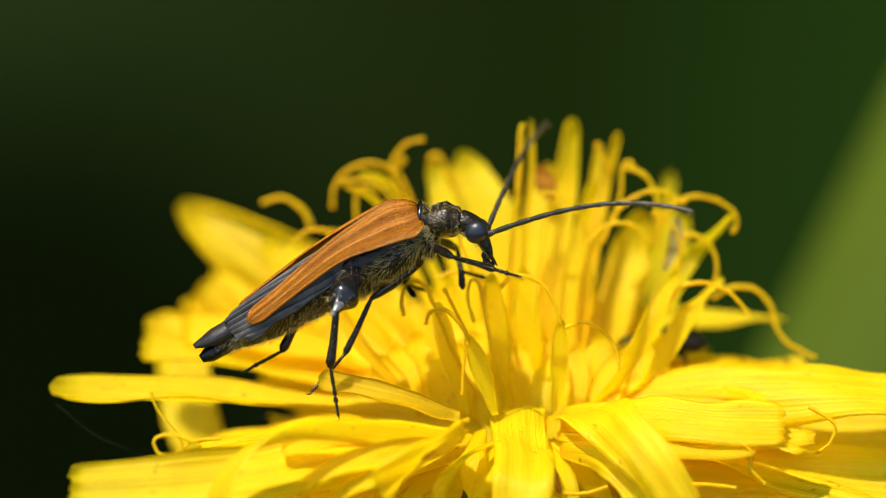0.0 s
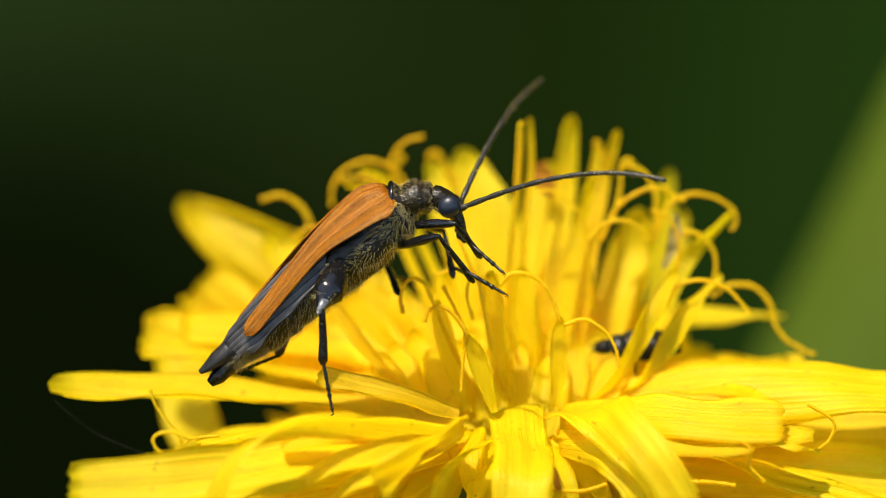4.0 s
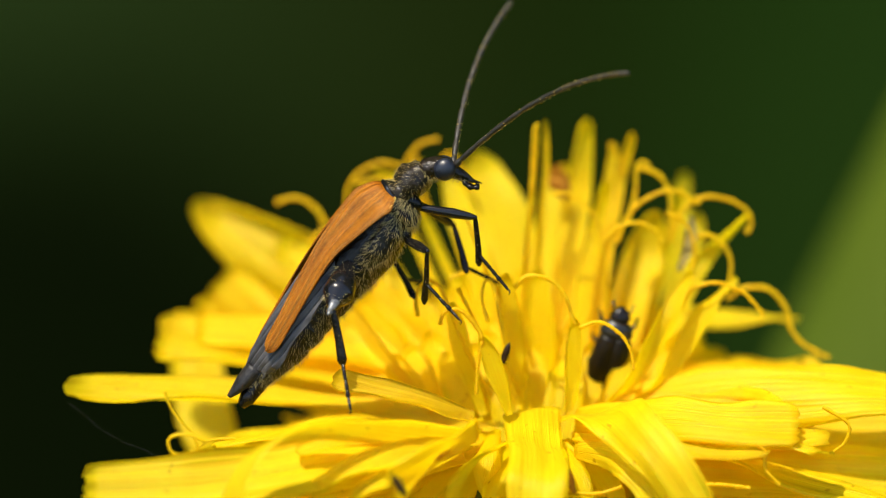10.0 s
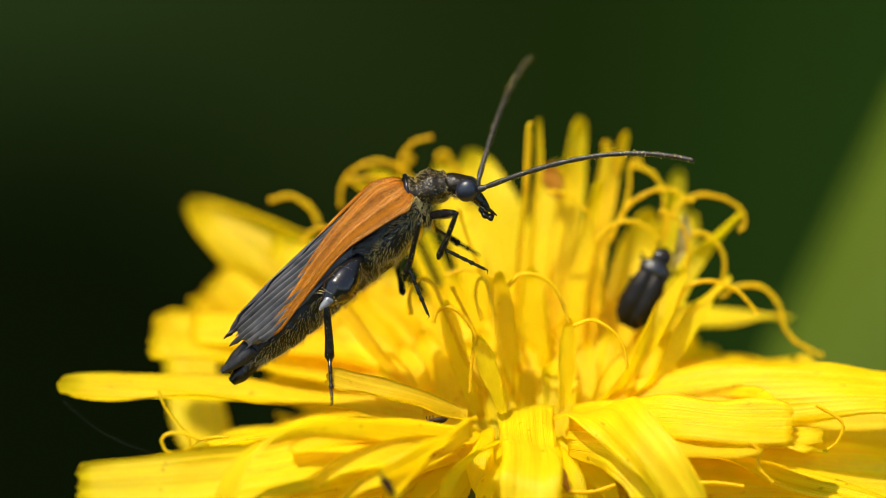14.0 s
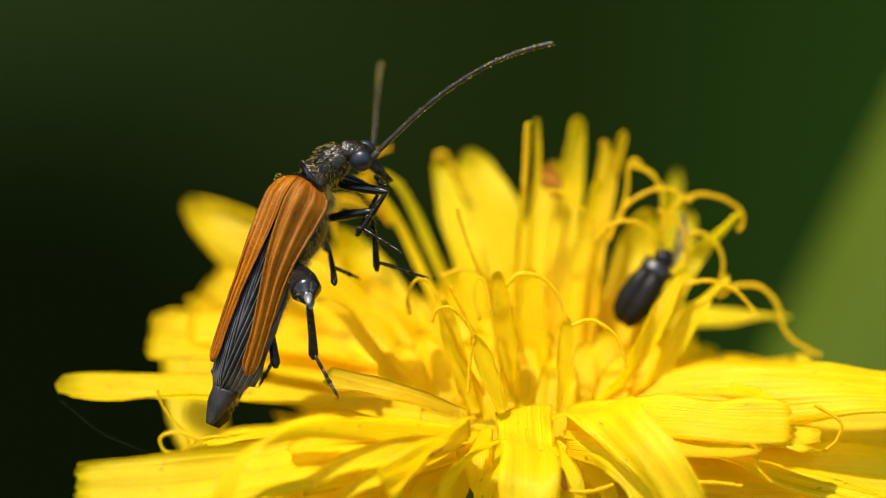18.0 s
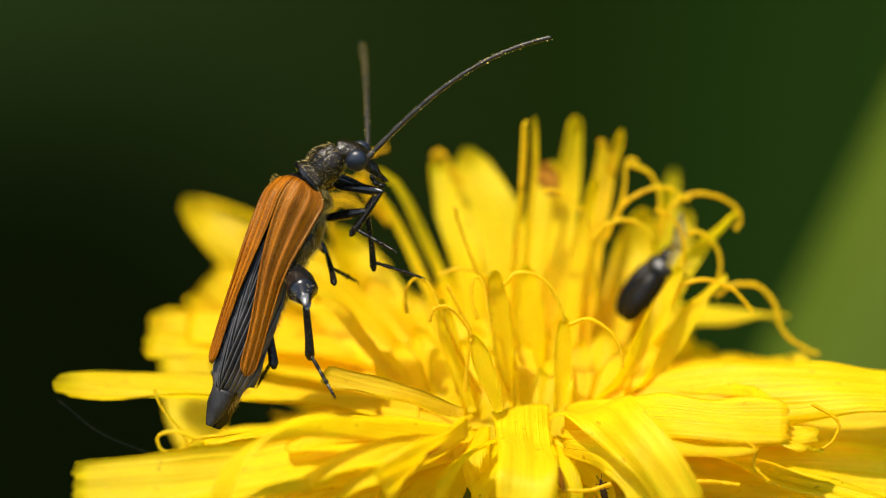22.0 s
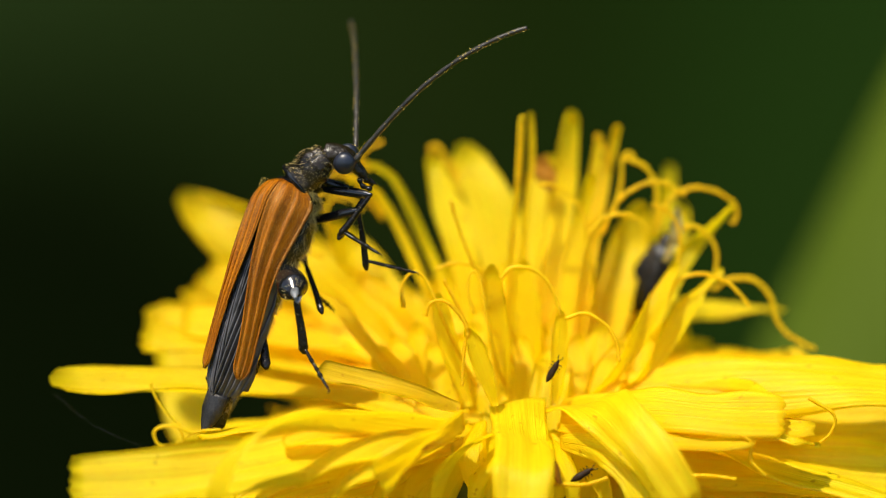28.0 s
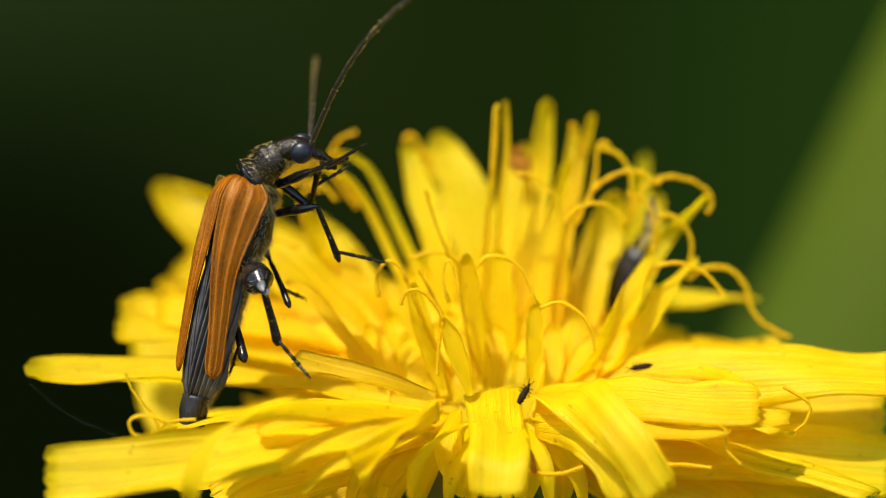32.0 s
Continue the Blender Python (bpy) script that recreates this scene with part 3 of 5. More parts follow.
style([(5.48, 3.6, -2.36), (5.37, 3.2, -0.77), (5.1, 3, 0.91), (4.57, 3, 1.6), (3.97, 3, 1.96), (3.48, 3, 1.94)], 0.1)
style([(2.15, 0, -1.34), (2.54, 0, -0.95), (3.22, 0, -0.99), (3.84, 0, -1.53), (4.23, 0, -2.6)], 0.1)
style([(4.36, -1, -2.68), (5.03, -1, -2.49), (5.71, -1, -2.87), (6.09, -1, -3.45), (6.21, -1, -4.13)], 0.09)
style([(1.04, -1, -3.1), (0.85, -1, -2.68), (0.31, -1, -2.1), (-0.23, -1, -2.14), (-0.42, -1, -2.58)], 0.1)
style([(1.04, -1, -3.1), (0.89, -1, -3.84), (0.83, -1, -4.96)], 0.09)
style([(1.65, 1.6, -5.57), (0.7, 0.6, -3.88), (0.02, 0, -2.31), (-0.43, 0, -1.3), (-0.89, 0, -1.09), (-1.24, 0, -1.63), (-1.18, 0, -2.31)], 0.1)
style([(2.57, 1.6, -5.57), (1.98, 0.4, -4.07), (1.63, 0, -2.31), (1.42, 0, -1.26), (1.14, 0, -1.09), (1.03, 0, -1.73), (1.24, 0, -2.5)], 0.09)
style([(2.89, 3, -5.12), (1.98, 1.4, -2.33), (1.29, 1, -0.96), (0.8, 1, 0.21), (0.43, 1, 1.39)], 0.1)
style([(2.08, 1.5, -5.56), (1.24, 0.3, -3.48), (0.7, 0, -2.31), (0.21, 0, -1.34)], 0.09)
style([(3.08, 3, -4.92), (2.38, 2.2, -2.54), (1.69, 2, -1.16), (0.71, 2, -0.77), (-0.08, 2, -1)], 0.09)
style([(10.14, -4, -6.51), (10.48, -4, -6.79), (10.48, -4, -7.36), (10.97, -4, -7.89)], 0.1)
style([(8.25, -4, -7.89), (9.1, -4, -7.89), (9.99, -4, -8)], 0.1)
style([(3.8, -4, -8.15), (4.84, -4, -8.19), (5.69, -4, -7.96)], 0.1)
style([(12.57, -2, -5.35), (13.43, -2, -5.92), (13.34, -2, -6.5), (12.95, -2, -6.88)], 0.08)
style([(-9.61, -4, -4.77), (-9.4, -4, -5.32), (-8.85, -4, -6), (-8.3, -4, -6.45)], 0.07)
style([(-8.16, -5, -6.41), (-8.85, -5, -6.16), (-9.4, -5, -6.31), (-9.34, -5, -6.73), (-8.93, -5, -6.86), (-8.57, -5, -6.71)], 0.08)
style([(-8.74, -4, -6.13), (-8.53, -4, -6.6), (-8.68, -4, -7.02), (-8.98, -4, -7.13)], 0.06)
style([(-7.26, -4, -6.34), (-7.98, -4, -6.39), (-8.4, -4, -6.56), (-8.63, -4, -6.88)], 0.07)

CENTRE = Vector((2.8, 2.2, -6.3))


def inner_florets():
    """The crowd of ligules that fills the hollow behind the front florets."""
    for k in range(22):
        fan = -66 + 132 * (k + rng.uniform(-0.4, 0.4)) / 21
        depth = rng.uniform(2.6, 4.6)
        base = CENTRE + Vector((fan / 68 * 2.4, depth - 1.8, rng.uniform(-0.4, 0.4)))
        size = rng.uniform(4.4, 6.0) * (1.0 - 0.2 * abs(fan) / 68)
        way = Vector((math.sin(radians(fan)), 0.25 + 0.05 * depth, math.cos(radians(fan)))).normalized()
        side = Vector((0.3 * rng.uniform(-1, 1), 0.2, -0.1))
        pts = [base, base + way * size * 0.5, base + way * size * 0.85 + side * 0.4, base + way * size + side]
        petal([tuple(q) for q in pts], rng.uniform(0.7, 1.2), (math.cos(radians(fan)), 0.1, -math.sin(radians(fan))), 2, DEEP)


def back_florets():
    """Broad ligules that stand up behind the middle and lean out at the sides."""
    for k in range(34):
        fan = -80 + 150 * (k + rng.uniform(-0.3, 0.3)) / 33
        depth = rng.uniform(2.0, 5.5)
        base = CENTRE + Vector((fan / 80 * 2.4, depth * 0.5, 0.2))
        size = rng.uniform(5.2, 6.6) + (2.2 if fan < -40 else 0.0)
        way = Vector((math.sin(radians(fan)), 0.45 + 0.06 * depth, math.cos(radians(fan)) * (0.85 if abs(fan) < 40 else 1.0))).normalized()
        pts = [base, base + way * size * 0.5 + Vector((0, 0.3, 0)), base + way * size]
        petal([tuple(q) for q in pts], rng.uniform(1.5, 2.1), (math.cos(radians(fan)), 0.1, -math.sin(radians(fan))), 2, DEEP)


def outer_florets():
    """Two rings of broad ligules, level behind and drooping in front."""
    for ring, count in ((0, 20), (1, 17)):
        for k in range(count):
            a = 2 * math.pi * (k + 0.5 * ring + rng.uniform(-0.2, 0.2)) / count
            if math.sin(a) < -0.55:
                continue
            reach = rng.uniform(10.0, 12.5) - 2.2 * ring
            out = Vector((math.cos(a), math.sin(a), 0))
            rise = 0.10 * max(0, out.y) + (0.05 if ring else -0.10)
            base = CENTRE + out * 1.6 + Vector((0, 0, -0.8 + 0.4 * ring))
            pts = [base, base + out * reach * 0.4 + Vector((0, 0, reach * (rise * 0.4 + 0.05))),
                   base + out * reach * 0.75 + Vector((0, 0, reach * rise * 0.75)),
                   base + out * reach + Vector((0, 0, reach * (rise - 0.05)))]
            across = Vector((-out.y, out.x, 0.0)) + Vector((0, 0, 0.15 * rng.uniform(-1, 1)))
            petal([tuple(q) for q in pts], rng.uniform(2.0, 2.5), tuple(across), 1)


def heart_florets():
    """Short broad ligules in the heart of the head, behind the tongues that hang in front."""
    for k in range(15):
        u = (k + rng.uniform(-0.25, 0.25)) / 14
        x = -1.0 + 7.4 * u
        y = (1.2, 1.9, 2.6)[k % 3]
        lean = (u - 0.45) * 1.5
        pts = [(x, y - 0.8, -6.9), (x + 0.35 * lean, y - 0.2, -6.0), (x + 0.9 * lean, y + 0.4, -4.9 + 0.2 * (k % 2)), (x + 1.7 * lean, y + 1.1, -3.9 + 0.3 * (k % 3))]
        petal(pts, rng.uniform(1.1, 1.5), (1, 0, -0.5 * lean), 2, DEEP)


inner_florets()
heart_florets()
outer_florets()
back_florets()


def flower_base():
    c = CENTRE
    rings = [(0.0, 0.6, 0.4), (-1.2, 2.2, 0), (-3.0, 3.3, 0), (-5.5, 3.6, 0), (-8.0, 2.9, 0), (-9.6, 1.5, 0), (-10.2, 1.0, 0)]
    verts, faces, sides = [], [], 24
    for z, r, _ in rings:
        for k in range(sides):
            w = 2 * math.pi * k / sides
            verts.append((c.x + r * math.cos(w), c.y + r * math.sin(w), c.z + z))
    for i in range(len(rings) - 1):
        for k in range(sides):
            q = (k + 1) % sides
            faces.append((i * sides + k, (i + 1) * sides + k, (i + 1) * sides + q, i * sides + q))
    faces.append(tuple(range(sides)))
    part("receptacle", mesh_of("receptacle", verts, faces, GREEN), flower, "dark green cup under the petals")
    down = HEAD.to_3x3().inverted() @ Vector((0, 0, -1))
    top = c + Vector((0, 0, -9.8))
    length = (HEAD @ (top * MM)).z / MM
    pts = [top, top + down * length * 0.4 + Vector((2, 3, 0)), top + down * (length + 4)]
    part("stem", mesh_of("stem", *tube_data([tuple(q) for q in pts], lambda s: 0.95 + 0.3 * s, n=20, sides=12), GREEN), flower, "slender green flower stem")
    for k in range(26):
        w = 2 * math.pi * k / 26
        o, a = Vector((math.cos(w), math.sin(w), 0)), Vector((-math.sin(w), math.cos(w), 0))
        low = c + Vector((0, 0, -9.0)) + o * 2.2
        drop = 0.8 * (k % 3)
        ctrl = [low, c + Vector((0, 0, -6.0 - drop)) + o * 3.8, c + Vector((0, 0, -3.0 - drop)) + o * 3.65]
        petal([tuple(q) for q in ctrl], 1.1, tuple(a), 0, GREEN).name = "bract"


flower_base()


def far_leaf():
    """A broad sunlit leaf well behind the flower."""
    leaf = tagged(new("leaf"), "broad sunlit green leaf out of focus", "leaf")
    leaf.matrix_world = HEAD
    pts = [(-40.0, 50, -292.0), (-15, 50, -160), (2.0, 50, -97), (25.3, 50, -50), (41.8, 50, -16.5), (66.7, 50, 33.8), (83.8, 52, 68.8)]
    p = spline(pts, 40)
    grid, uvs = [], []
    for i, q in enumerate(p):
        s = i / 40
        tan = p[min(i + 1, 40)] - p[max(i - 1, 0)]
        tan /= np.linalg.norm(tan)
        a = np.cross(tan, np.array([0, 1.0, 0]))
        w = 58.5 * min(1, 0.08 + 1.9 * s) * (1 - max(0, s - 0.85) * 4)
        grid.append([q + a * (j / 8 - 0.5) * w + np.array([0, 7.0 * abs(j / 8 - 0.5), 0]) for j in range(9)])
        uvs.append([(j / 8, s) for j in range(9)])
    v, f, uv = slab(grid, 0.4, uvs)
    part("blade", mesh_of("blade", v, f, LEAFM, uv), leaf)
    rib = tube_data([tuple(q + np.array([0, -0.3, 0])) for q in p[::5]], lambda u: 1.5 - 1.0 * u, n=40, sides=8)
    part("midrib", mesh_of("midrib", *rib, LEAFM), leaf, "pale midrib of the leaf")


far_leaf()


def silk():
    """A single fine strand of spider silk below the left ligules."""
    t = tagged(new("silk_thread", mesh_of("silk_thread", *tube_data([(-13.2, 0.6, -5.3), (-11.8, 0.5, -6.4), (-9.9, 0.2, -7.2)], lambda u: 0.0028, n=12, sides=5), WINGM)), "single fine strand of grey spider silk", "silk thread")
    t.matrix_world = HEAD


silk()

# ---- the large beetle: x forward, y to its left, z up, from the root of its wing cases ----
beetle = tagged(new("beetle"), "slender black beetle with orange-brown wing cases and swollen hind thighs", "beetle")


def spikes(spots, length, thick, seed):
    """Fine hairs: three-sided quills on (point, way) pairs."""
    r = random.Random(seed)
    verts, faces = [], []
    for p, w in spots:
        p, w = Vector(p), Vector(w)
        w = (w.normalized() + 0.40 * Vector((r.uniform(-1, 0.4), r.uniform(-1, 1), r.uniform(-1, 0.6)))).normalized()
        a = w.orthogonal().normalized()
        b = w.cross(a)
        o = len(verts)
        for k in range(3):
            g = 2.0944 * k
            verts.append(tuple(p + thick * (math.cos(g) * a + math.sin(g) * b)))
        verts.append(tuple(p + w * length * r.uniform(0.6, 1.3)))
        faces += [(o, o + 1, o + 3), (o + 1, o + 2, o + 3), (o + 2, o, o + 3)]
    return verts, faces


def grains(spots, size, seed):
    """Pollen: small eight-sided grains."""
    r = random.Random(seed)
    verts, faces = [], []
    for p in spots:
        o, q = len(verts), size * r.uniform(0.7, 1.4)
        for d in ((1, 0, 0), (-1, 0, 0), (0, 1, 0), (0, -1, 0), (0, 0, 1), (0, 0, -1)):
            verts.append(tuple(p[k] + d[k] * q for k in range(3)))
        faces += [(o + a, o + b, o + c) for a, b, c in ((0, 2, 4), (2, 1, 4), (1, 3, 4), (3, 0, 4), (2, 0, 5), (1, 2, 5), (3, 1, 5), (0, 3, 5))]
    return verts, faces


def skin(rings, count, seed, low=-180, high=180):
    """Random spots and outward ways on a lofted body; low..high: degrees round it."""
    r = random.Random(seed)
    out = []
    for _ in range(count):
        s = r.uniform(0, len(rings) - 1.001)
        i, f = int(s), s - int(s)
        x, y, z, ry, rz = [a * (1 - f) + b * f for a, b in zip(rings[i], rings[i + 1])]
        w = radians(r.uniform(low, high))
        out.append(((x, y + ry * math.cos(w), z + rz * math.sin(w)), (-0.7, math.cos(w), math.sin(w))))
    return out


THORAX = profile([(0.35, 0, -0.55, 0.35, 0.45), (0.0, 0, -0.55, 0.76, 0.85), (-0.9, 0, -0.5, 0.92, 1.02), (-2.0, 0, -0.55, 0.94, 1.05),
                  (-3.0, 0, -0.5, 0.84, 0.98), (-3.6, 0, -0.4, 0.64, 0.8)], 22)


def abdomen_rings():
    out = []
    for i in range(61):
        s = i / 60
        x = -2.9 - 5.3 * s
        groove = 1.0 - 0.07 * max(0.0, math.cos(s * 2 * math.pi * 7)) ** 6
        taper = 1.0 - 0.16 * s - 0.50 * max(0, s - 0.6) ** 1.5 / 0.4 ** 1.5
        out.append((x, 0, -0.52 + 0.36 * s, 0.76 * taper * groove, 0.94 * taper * groove * (1 - 0.12 * s)))
    return out


ABDOMEN = abdomen_rings()


def elytron(side):
    """One wing case with its ribs, narrowing to a blunt tip and gaping behind."""
    grid, uvs, n, c = [], [], 48, 30
    for i in range(n + 1):
        s = i / n
        gap = min(1.0, max(0.0, (s - 0.18) / 0.72))
        inner = 0.02 + 0.44 * gap * gap * (3 - 2 * gap)
        waist = min(1.0, max(0.0, (s - 0.06) / 0.50))
        outer = 1.18 - 0.25 * waist * waist * (3 - 2 * waist) + 0.06 * max(0, s - 0.5)
        if s < 0.10:
            outer -= 0.42 * (1 - s / 0.10) ** 2
        mid, half = (inner + outer) / 2, (outer - inner) / 2
        if s > 0.92:
            half *= math.sqrt(max(0.02, 1 - ((s - 0.92) / 0.08) ** 2))
        top = 0.40 + 0.50 * min(1, s / 0.10) ** 0.6 - 0.26 * s ** 2 + 0.10 * math.sin(math.pi * s)
        row, urow = [], []
        for j in range(c + 1):
            q = j / c
            y = mid + (q * 2 - 1) * half
            drop = (0.95 - 0.28 * min(1.0, s / 0.4)) * max(0.0, (y - 0.10) / 0.95) ** 1.45
            rib = sum(h * math.exp(-((q - m) / w) ** 2) for m, w, h in ((0.02, 0.05, 0.10), (0.34, 0.11, 0.17), (0.68, 0.08, 0.17), (0.985, 0.05, 0.18)))
            row.append((0.12 - 6.9 * s - 0.15 * q * (1 - s), side * y, top - drop + 0.95 * rib * min(1, 0.25 + 5 * s) * (1 - 0.5 * s)))
            urow.append((q, s * 2))
        grid.append(row)
        uvs.append(urow)
    return slab(grid, 0.07, uvs)


def hindwing(side):
    """A dark, pleated membrane folded under the wing case, its ragged end lying over the tail."""
    grid, uvs, n, c = [], [], 56, 96
    for i in range(n + 1):
        s = i / n
        outer = (0.94 - 0.02 * s - 0.24 * max(0, s - 0.80) / 0.20) * min(1, 0.30 + 1.5 * s)
        top = 0.68 + 0.14 * math.sin(math.pi * s) - 0.36 * s ** 2.2
        fold = max(0.0, s - 0.55)
        row, urow = [], []
        for j in range(c + 1):
            q = j / c
            y = q * outer
            f = q * 21 + 9.0 * max(0.0, s - 0.15) + 6 * fold
            pleat = (0.19 * abs(math.sin(f)) + 0.03 * math.sin(2.3 * f + 1) - 0.08) * min(1, 4 * s) * (0.6 + 0.4 * math.sin(5 * q + 1) ** 2)
            flat = min(1.0, max(0.0, (s - 0.68) / 0.14)) * min(1.0, max(0.0, (q - 0.25) / 0.2))
            pleat *= 1 - 0.3 * flat
            drop = (1.08 - 0.35 * s) * q ** 1.35
            ragged = ((0.75 - 0.25 * flat) * abs(math.sin(q * 7.5 + 0.6)) ** 0.6 + 0.75 * q * q) * max(0, s - 0.86) / 0.14
            row.append((-0.5 - 7.7 * s + ragged, side * y, top - drop + pleat + 0.16 * max(0, s - 0.9) * math.sin(q * 15)))
            urow.append((q, s))
        grid.append(row)
        uvs.append(urow)
    return slab(grid, 0.025, uvs)


def wing_lobe():
    """The clear outer lobe of a hindwing: a stiff fan, hinged at its narrow end (along the body, downwards)."""
    rim = spline([(-4.1, 0, -0.35), (-4.5, 0, -1.0), (-3.75, 0, -1.65), (-1.75, 0, -1.0)], 40)
    grid, uvs = [], []
    for i in range(17):
        v = 0.1 + 0.9 * i / 16
        grid.append([(p[0] * v, 0.05 * v * math.sin(k * 0.8), p[2] * v) for k, p in enumerate(rim)])
        uvs.append([(k / (len(rim) - 1), v) for k in range(len(rim))])
    return slab(grid, 0.012, uvs)


def leg_shape(kind, segment, length):
    """A thigh, shin or jointed foot along x, from 0 to length."""
    if segment == "femur":
        if kind == "hind":
            c = [(-0.05, 0, 0, 0.14, 0.16), (length * 0.15, 0, 0, 0.28, 0.32), (length * 0.45, 0, 0.02, 0.45, 0.50), (length * 0.72, 0, 0.03, 0.48, 0.54),
                 (length * 0.90, 0, 0, 0.27, 0.30), (length * 1.0, 0, 0, 0.19, 0.20), (length * 1.04, 0, 0, 0.08, 0.09)]
        else:
            c = [(-0.05, 0, 0, 0.09, 0.10), (length * 0.2, 0, 0, 0.13, 0.15), (length * 0.6, 0, 0.01, 0.15, 0.18), (length * 0.9, 0, 0, 0.12, 0.13), (length * 1.03, 0, 0, 0.06, 0.06)]
        return loft(profile(c, 20), 14)
    if segment == "tibia":
        k = 1.08 if kind == "hind" else 0.78
        c = [(-0.02, 0, 0, 0.07 * k, 0.08 * k), (length * 0.15, 0, 0, 0.10 * k, 0.11 * k), (length * 0.6, 0, 0.02, 0.11 * k, 0.13 * k), (length * 0.93, 0, 0, 0.14 * k, 0.16 * k), (length * 1.02, 0, 0, 0.07 * k, 0.07 * k)]
        return loft(profile(c, 16), 12)
    pieces, x = [], 0.0
    for m, share in enumerate((0.40, 0.20, 0.14, 0.26)):
        e = x + share * length
        r = (0.072, 0.075, 0.095, 0.05)[m]
        pieces.append(loft([(x, 0, 0, 0.045, 0.045), (x + 0.03, 0, 0, 0.055, 0.055), (e - 0.05, 0, 0, r, r), (e, 0, 0, 0.05, 0.05)], 10))
        x = e
    for s in (-1, 1):
        pieces.append(tube_data([(length - 0.02, 0, 0), (length + 0.09, s * 0.06, 0.01), (length + 0.14, s * 0.10, -0.10)], lambda u: 0.032 * (1 - 0.8 * u), n=6, sides=5))
    return joined(*pieces)


LEGS = {  # hip in the body's space, then the lengths of thigh, shin and foot, and which way the thigh leans in depth
    "near_hind": ("hind", (-2.75, -0.80, -0.15), 2.05, 2.0, 1.75, -1),
    "near_middle": ("middle", (-0.95, -0.55, -1.35), 1.9, 2.1, 1.75, -1),
    "near_front": ("front", (0.55, -0.35, -0.95), 1.9, 1.75, 1.6, -1),
    "far_hind": ("hind", (-2.75, 0.74, -0.15), 2.05, 2.0, 1.5, 1),
    "far_middle": ("middle", (-0.95, 0.55, -1.35), 1.9, 2.1, 1.5, 1),
    "far_front": ("front", (0.55, 0.35, -0.95), 1.9, 1.75, 1.5, 1),
}
FEELER = 7.6


def build_beetle():
    made = {}
    v = loft(THORAX, 26, 0.05)
    made["thorax"] = part("thorax", mesh_of("thorax", *v, BROWN), beetle, "dark hairy underside of the thorax")
    part("hair", mesh_of("hair", *spikes(skin(THORAX, 2400, 3, -200, 20), 0.20, 0.0040, 4), HAIRM), made["thorax"], "short golden hair", "stuff")
    made["abdomen"] = part("abdomen", mesh_of("abdomen", *loft(ABDOMEN, 24, 0.03), BROWN), beetle, "ringed dark brown abdomen with a split tip")
    part("hair", mesh_of("hair", *spikes(skin(ABDOMEN, 3200, 5, -200, 20), 0.19, 0.0038, 6), HAIRM), made["abdomen"], "short golden hair", "stuff")
    upper = loft(profile([(-7.5, 0, 0.10, 0.42, 0.34), (-8.1, 0, 0.16, 0.40, 0.27), (-8.5, 0, 0.20, 0.27, 0.17), (-8.82, 0, 0.26, 0.12, 0.07)], 12), 16, 0.08)
    part("tail_lobe", mesh_of("tail_lobe", *upper, TAILM), beetle, "pointed silvery grey upper tail lobe")
    lower = loft(profile([(-7.4, 0, -0.25, 0.36, 0.30), (-8.0, 0, -0.28, 0.38, 0.32), (-8.5, 0, -0.30, 0.36, 0.28), (-8.85, 0, -0.28, 0.16, 0.14)], 12), 16, 0.08)
    part("tail_lobe", mesh_of("tail_lobe", *lower, BLACK), beetle, "rounded black lower tail lobe")
    for side, name in ((-1, "near"), (1, "far")):
        v, f, uv = elytron(side)
        made[name + "_case"] = part("wing_case", mesh_of("wing_case", v, f, CASE, uv), beetle, "ribbed orange-brown wing case, narrowing behind")
        r = random.Random(11 + side)
        spots = [(0.0 - abs(r.gauss(0, 0.7)), side * r.uniform(0.4, 1.1), 0) for _ in range(170)]
        spots = [(x, y, min(q[2] for q in v if (q[0] - x) ** 2 + (q[1] - y) ** 2 < 0.05) + 0.09) for x, y, _ in spots if any((q[0] - x) ** 2 + (q[1] - y) ** 2 < 0.05 for q in v)]
        part("pollen", mesh_of("pollen", *grains(spots, 0.013, 8), POLLEN), made[name + "_case"], "scattered yellow pollen grains", "stuff")
        down = []
        for _ in range(5600):
            k, f, g = r.randrange(48) * 31 + r.randrange(30), r.random(), r.random()
            down.append((tuple(v[k][c] * (1 - f - g) + v[k + 1][c] * f + v[k + 31][c] * g for c in range(3)), (-0.8, side * 0.5, 0.5)))
        part("hair", mesh_of("hair", *spikes(down, 0.060, 0.0038, 31), DOWNM), made[name + "_case"], "fine golden down", "stuff")
        v, f, uv = hindwing(side)
        made[name + "_wing"] = part("hindwing", mesh_of("hindwing", v, f, WINGM, uv), beetle, "folded blackish membrane wing")
    v, f, uv = wing_lobe()
    made["wing_lobe"] = part("wing_lobe", mesh_of("wing_lobe", v, f, LOBEM, uv), beetle, "clear amber wing membrane with dark veins")
    plate = loft(profile([(0.22, 0, 0.15, 0.30, 0.10), (0.0, 0, 0.38, 0.34, 0.16), (-0.35, 0, 0.52, 0.18, 0.12)], 8), 14)
    part("scutellum", mesh_of("scutellum", *plate, GLOSS), beetle, "small shiny black plate between the wing cases")
    pro = profile([(-0.14, 0, -0.26, 0.50, 0.44), (0.06, 0, -0.16, 0.70, 0.60), (0.30, 0, -0.20, 0.62, 0.50), (0.55, 0, -0.12, 0.66, 0.58), (0.85, 0, -0.06, 0.66, 0.60), (1.12, 0, -0.10, 0.56, 0.52), (1.30, 0, -0.06, 0.50, 0.50), (1.40, 0, -0.08, 0.40, 0.38)], 28)
    made["pronotum"] = part("pronotum", mesh_of("pronotum", *loft(pro, 28, 0.12), NECKM), beetle, "narrow wrinkled blackish pronotum")
